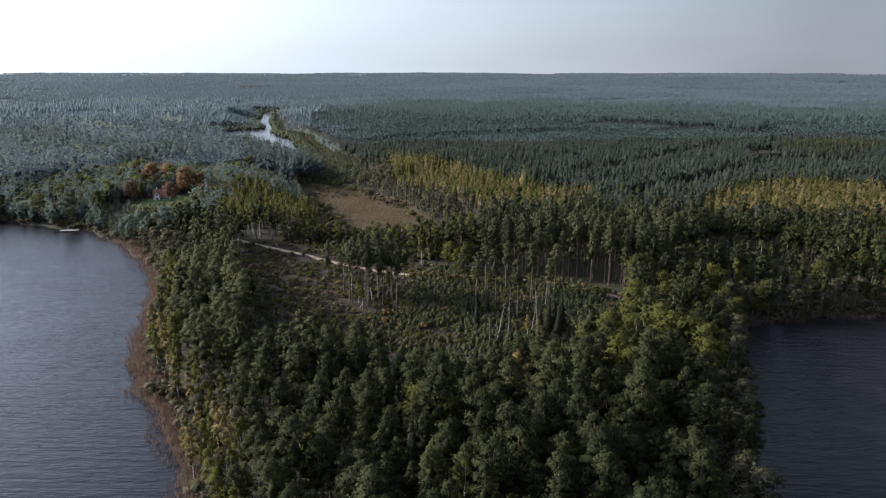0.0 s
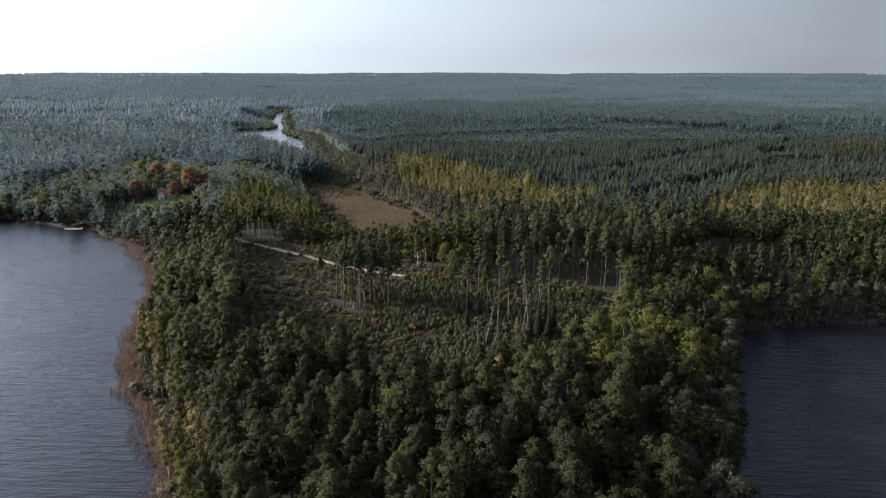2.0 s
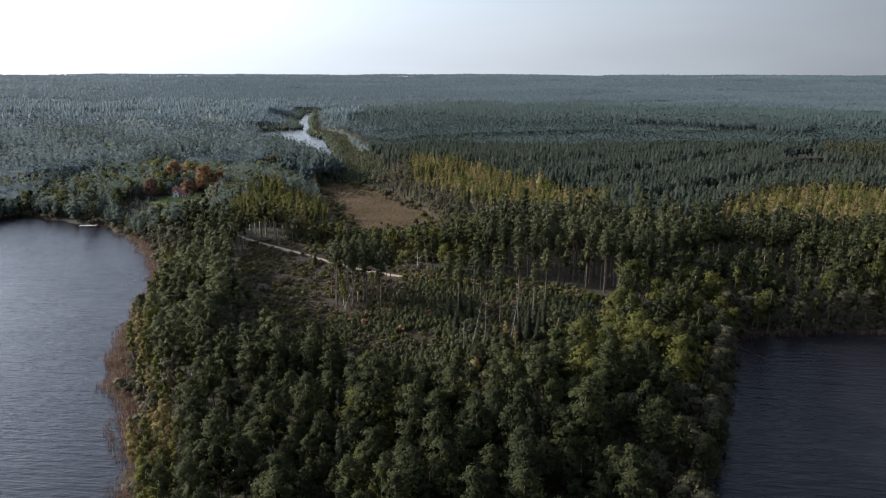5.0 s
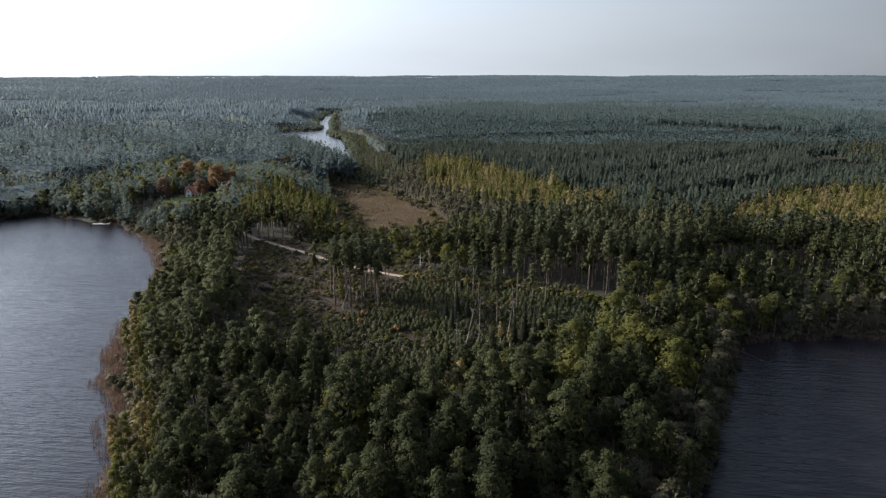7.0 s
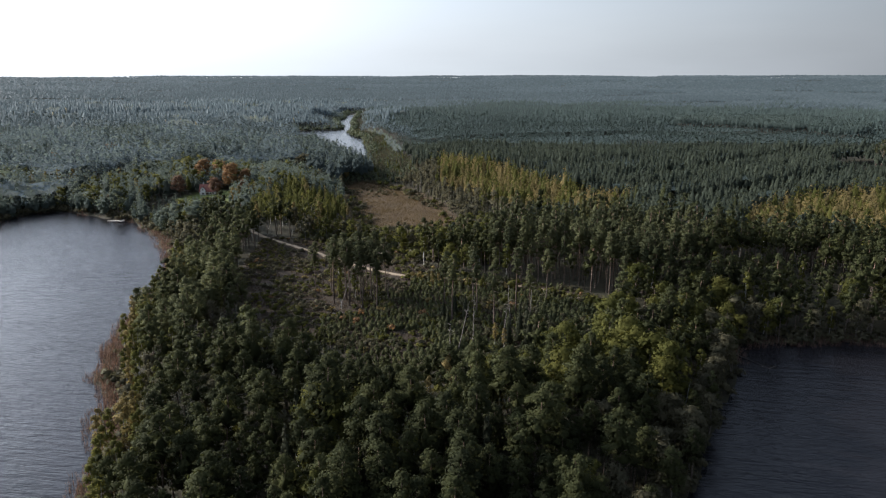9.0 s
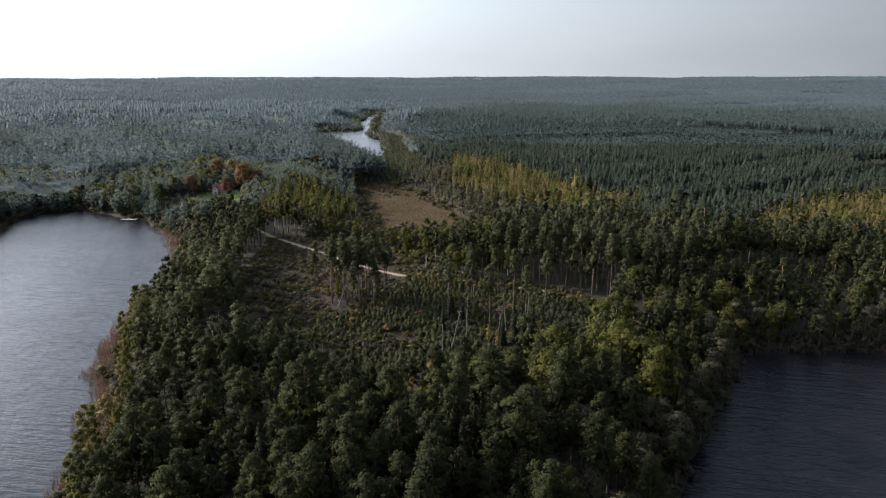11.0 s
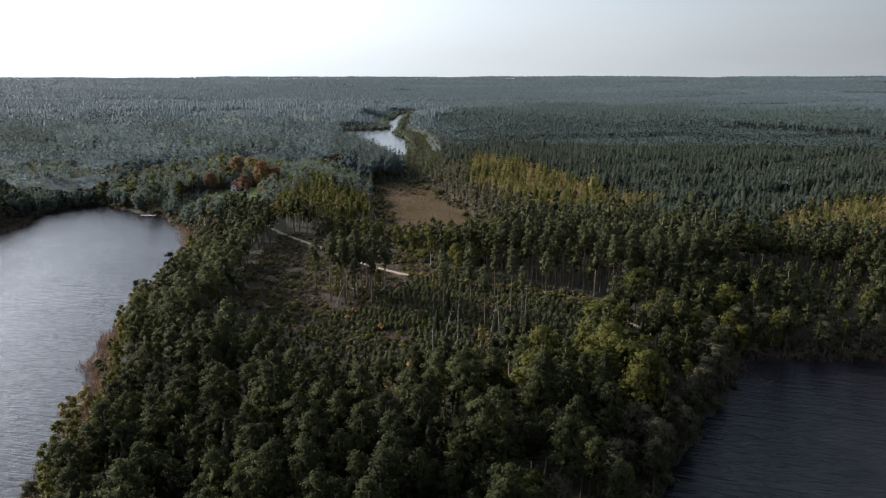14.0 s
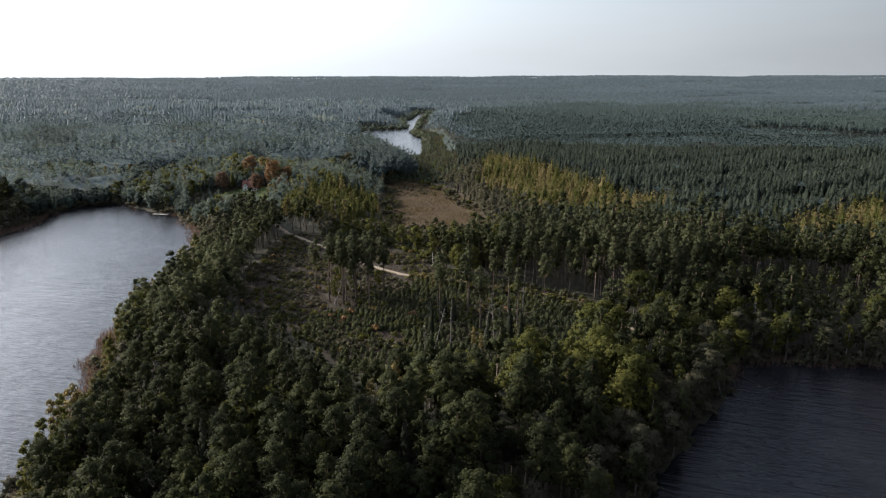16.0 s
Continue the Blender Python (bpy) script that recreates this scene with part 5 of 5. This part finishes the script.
# ---- dead trees and logs ----
def dead_tree(x, y, h, lean_x, lean_y, boughs=7, name="dead_tree", label="bleached dead pine stem with broken boughs"):
    """A bare stem that leans, with stubs of boughs near the top."""
    thing = new(name)
    thing.matrix_world = pose(x, y, float(height(np.array([float(x)]), np.array([float(y)]))[0]))
    u = np.linspace(0, 1, 7)
    pts = np.stack([lean_x * u + 0.12 * np.sin(6 * u), lean_y * u ** 1.2, -0.5 + (h + 0.5) * u], -1)
    new("stem", mesh("stem", *tube(pts, 0.2 * (1.15 - u), 6), [DEAD_WOOD], flat=False)).parent = thing
    for i in range(boughs):
        k = rng.uniform(0.55, 0.98)
        p = np.array([np.interp(k, u, pts[:, j]) for j in range(3)])
        a = i * 2.3 + rng.normal(0, 0.4)
        reach = rng.uniform(0.8, 2.2) * (1.3 - k)
        e = p + [2 * reach * math.cos(a), 2 * reach * math.sin(a), reach * rng.uniform(-0.5, 0.9)]
        b = new("bough", mesh("bough", *tube([p, (p + e) / 2 + [0, 0, 0.15], e], [0.06, 0.045, 0.015], 4), [DEAD_WOOD], flat=False))
        b.parent = thing
    return tagged(thing, label, "dead tree", "dead trees of the clearing")


for args in ((17.5, 193, 17, 0.6, 0.5), (13.5, 189, 15, 3.4, 2.5), (11.5, 188, 9, 0.2, 0.2), (28, 205, 16, -1.0, 0.5), (25.5, 200, 13, 2.2, 1.0), (33, 224, 17, 0.6, 0),
             (-33, 220, 12, 4.5, 3.0), (-104, 330, 16, 0.3, 0), (-83, 327, 15, -0.3, 0), (38, 120, 15, 2.0, 14.0), (92, 196, 10, -2.5, 1.0), (140, 240, 13, 2.5, 0.5), (147, 243, 14, -1.5, 0)):
    dead_tree(*args)


def log(x, y, length, turn, radius=0.16, z=None, name="fallen_log", label="weathered grey log lying on the heath", tilt=0.0):
    thing = new(name)
    ground = float(height(np.array([float(x)]), np.array([float(y)]))[0]) if z is None else z
    thing.matrix_world = pose(x, y, ground + radius * 0.6, 0, tilt, turn)
    u = np.linspace(0, 1, 6)
    pts = np.stack([length * (u - 0.5), 0.15 * np.sin(3 * u), 0 * u], -1)
    new("bole", mesh("bole", *tube(pts, radius * (1.1 - 0.4 * u), 7), [WET_WOOD if z is not None else DEAD_WOOD], flat=False)).parent = thing
    for i in range(4):
        a = np.array([length * rng.uniform(0.1, 0.45), 0, 0])
        e = a + [rng.uniform(0.5, 1.5), rng.choice([-1, 1]) * rng.uniform(0.8, 2.0), rng.uniform(0.2, 0.9)]
        new("stub", mesh("stub", *tube([a, (a + e) / 2, e], [radius * 0.4, radius * 0.3, radius * 0.1], 4), [DEAD_WOOD])).parent = thing
    return tagged(thing, label, "log", "fallen logs")


log(101.5, 206.5, 14, -48, 0.25, -0.15, "fallen_tree", "dark fallen tree lying out into the lake", 2.0)
for args in ((-30, 214, 7, 20), (-14, 217, 6, 150), (-48, 226, 8, 10), (-58, 222, 6, 70), (14, 201, 7, 160), (7, 199, 6, 35), (-9, 205, 5, 100), (-66, 240, 7, 130), (22, 209, 6, 75)):
    log(*args)


# ---- the house by the lake ----
def block(x0, x1, y0, y1, z0, z1, bevel=0.0):
    bm = bmesh.new()
    bmesh.ops.create_cube(bm, size=1, matrix=Matrix.Translation(((x0 + x1) / 2, (y0 + y1) / 2, (z0 + z1) / 2)) @ Matrix.Diagonal((x1 - x0, y1 - y0, z1 - z0, 1)))
    if bevel:
        bmesh.ops.bevel(bm, geom=bm.edges[:], offset=bevel, segments=1, affect="EDGES")
    return bm


def prism(outline, y0, y1):
    """An outline in x and z, drawn out along y."""
    bm = bmesh.new()
    a = [bm.verts.new((x, y0, z)) for x, z in outline]
    b = [bm.verts.new((x, y1, z)) for x, z in outline]
    bm.faces.new(a)
    bm.faces.new(b[::-1])
    for i in range(len(a)):
        j = (i + 1) % len(a)
        bm.faces.new((a[j], a[i], b[i], b[j]))
    bmesh.ops.recalc_face_normals(bm, faces=bm.faces[:])
    return bm


def turned(bm, deg):
    bmesh.ops.rotate(bm, verts=bm.verts[:], cent=(0, 0, 0), matrix=Matrix.Rotation(radians(deg), 3, "Z"))
    return bm


def window(parent, x, y, z, w=1.1, h=1.3, across=True):
    """A window with frame, pane and sill, facing the lake or the gable side."""
    t = (lambda bm: bm) if across else (lambda bm: turned(bm, -90))
    fr = part("window", t(block(x - w / 2, x + w / 2, y - 0.06, y + 0.02, z, z + h)), FRAME, parent, "brown-framed window")
    part("pane", t(block(x - w / 2 + 0.1, x - 0.04, y - 0.09, y - 0.05, z + 0.1, z + h - 0.1)), GLASS, fr)
    part("pane", t(block(x + 0.04, x + w / 2 - 0.1, y - 0.09, y - 0.05, z + 0.1, z + h - 0.1)), GLASS, fr)
    part("sill", t(block(x - w / 2 - 0.08, x + w / 2 + 0.08, y - 0.16, y + 0.02, z - 0.08, z)), PLASTER, fr)


def house():
    thing = new("house")
    thing.matrix_world = pose(-186, 409, 7.5, 0, 0, 14) @ Matrix.Scale(0.86, 4)
    L, W, H, R = 5.6, 4.2, 3.3, 7.9
    part("wall", turned(prism([(-W, -0.6), (W, -0.6), (W, H), (0, R - 0.35), (-W, H)], -L, L), 90), PLASTER, thing, "white plastered wall")
    for s in (-1, 1):
        slope = [(s * (W + 0.6), H - 0.65), (s * (W + 0.6), H - 0.4), (0, R + 0.12), (0, R - 0.2)]
        part("roof", turned(prism(slope, -L - 0.5, L + 0.5), 90), ROOF, thing, "red tiled roof slope")
    # cross gable towards the lake
    part("gable", prism([(-4.6, 0), (-1.0, 0), (-1.0, 4.6), (-2.8, 6.6), (-4.6, 4.6)], -W - 1.1, -0.5), PLASTER, thing, "white front gable")
    for s in (-1, 1):
        slope = [(-2.8 + s * 2.2, 4.25), (-2.8 + s * 2.2, 4.45), (-2.8, 6.95), (-2.8, 6.7)]
        part("roof", prism(slope, -W - 1.5, -0.2), ROOF, thing, "red tiled gable roof")
    part("chimney", block(0.6, 1.4, 0.3, 1.1, 6.2, 9.1, 0.03), BRICK, thing, "brick chimney stack")
    part("chimney", block(-3.9, -3.3, 0.3, 0.9, 6.4, 8.8, 0.03), PLASTER, thing, "white chimney stack")
    for x in (0.6, 2.5, 4.4):
        window(thing, x, -W - 0.02, 1.0)
    window(thing, -2.8, -W - 1.13, 1.0, 1.3)
    window(thing, -2.8, -W - 1.13, 4.0, 1.0, 1.1)
    for x in (-2.2, 0.2, 2.4):
        window(thing, x, -L - 0.02, 1.0, across=False)
    window(thing, 0.0, -L - 0.02, 4.2, 1.1, 1.2, across=False)
    d = part("door", block(-0.9, 0.0, -W - 0.07, -W + 0.02, 0.0, 2.1), FRAME, thing, "brown wooden door")
    part("handle", block(-0.2, -0.12, -W - 0.14, -W - 0.06, 1.0, 1.06), TIMBER, d)
    tagged(thing, "white country house with a red tiled roof on a lawn", "house")
    shed = new("shed")
    shed.matrix_world = pose(-158, 415, 7.0, 0, 0, -12)
    part("wall", prism([(-1.8, -0.5), (1.8, -0.5), (1.8, 2.2), (0, 3.3), (-1.8, 2.2)], -2.4, 2.4), TIMBER, shed, "weathered board wall")
    for s in (-1, 1):
        part("roof", prism([(s * 2.1, 1.95), (s * 2.1, 2.1), (0, 3.5), (0, 3.32)], -2.7, 2.7), ROOF, shed, "red roof slope")
    tagged(shed, "small weathered timber shed beside the lawn", "shed")


house()


def jetty():
    """A short plank jetty on posts with a cross head."""
    thing = new("jetty")
    thing.matrix_world = pose(-212, 354, 0, 0, 0, 6)
    for i in range(16):
        part("plank", block(-8.2 + 0.62 * i, -7.64 + 0.62 * i, -0.9, 0.9, 0.52, 0.58), TIMBER, thing)
    for i in range(10):
        part("plank", block(-0.8, 0.8, 1.0 + 0.62 * i, 1.56 + 0.62 * i, 0.52, 0.58), TIMBER, thing)
    for x, y in ((-8, -0.8), (-8, 0.8), (-4, -0.8), (-4, 0.8), (0.6, -0.8), (1.4, 0.8), (-0.7, 4.0), (0.7, 4.0)):
        bm = bmesh.new()
        v, f = tube([(x, y, -3), (x, y, 0.2), (x, y, 0.95)], [0.1, 0.1, 0.09], 6)
        me = [bm.verts.new(p) for p in v]
        for t in f:
            bm.faces.new([me[k] for k in t])
        part("post", bm, TIMBER, thing)
    tagged(thing, "pale weathered plank jetty standing in the lake", "jetty")


jetty()
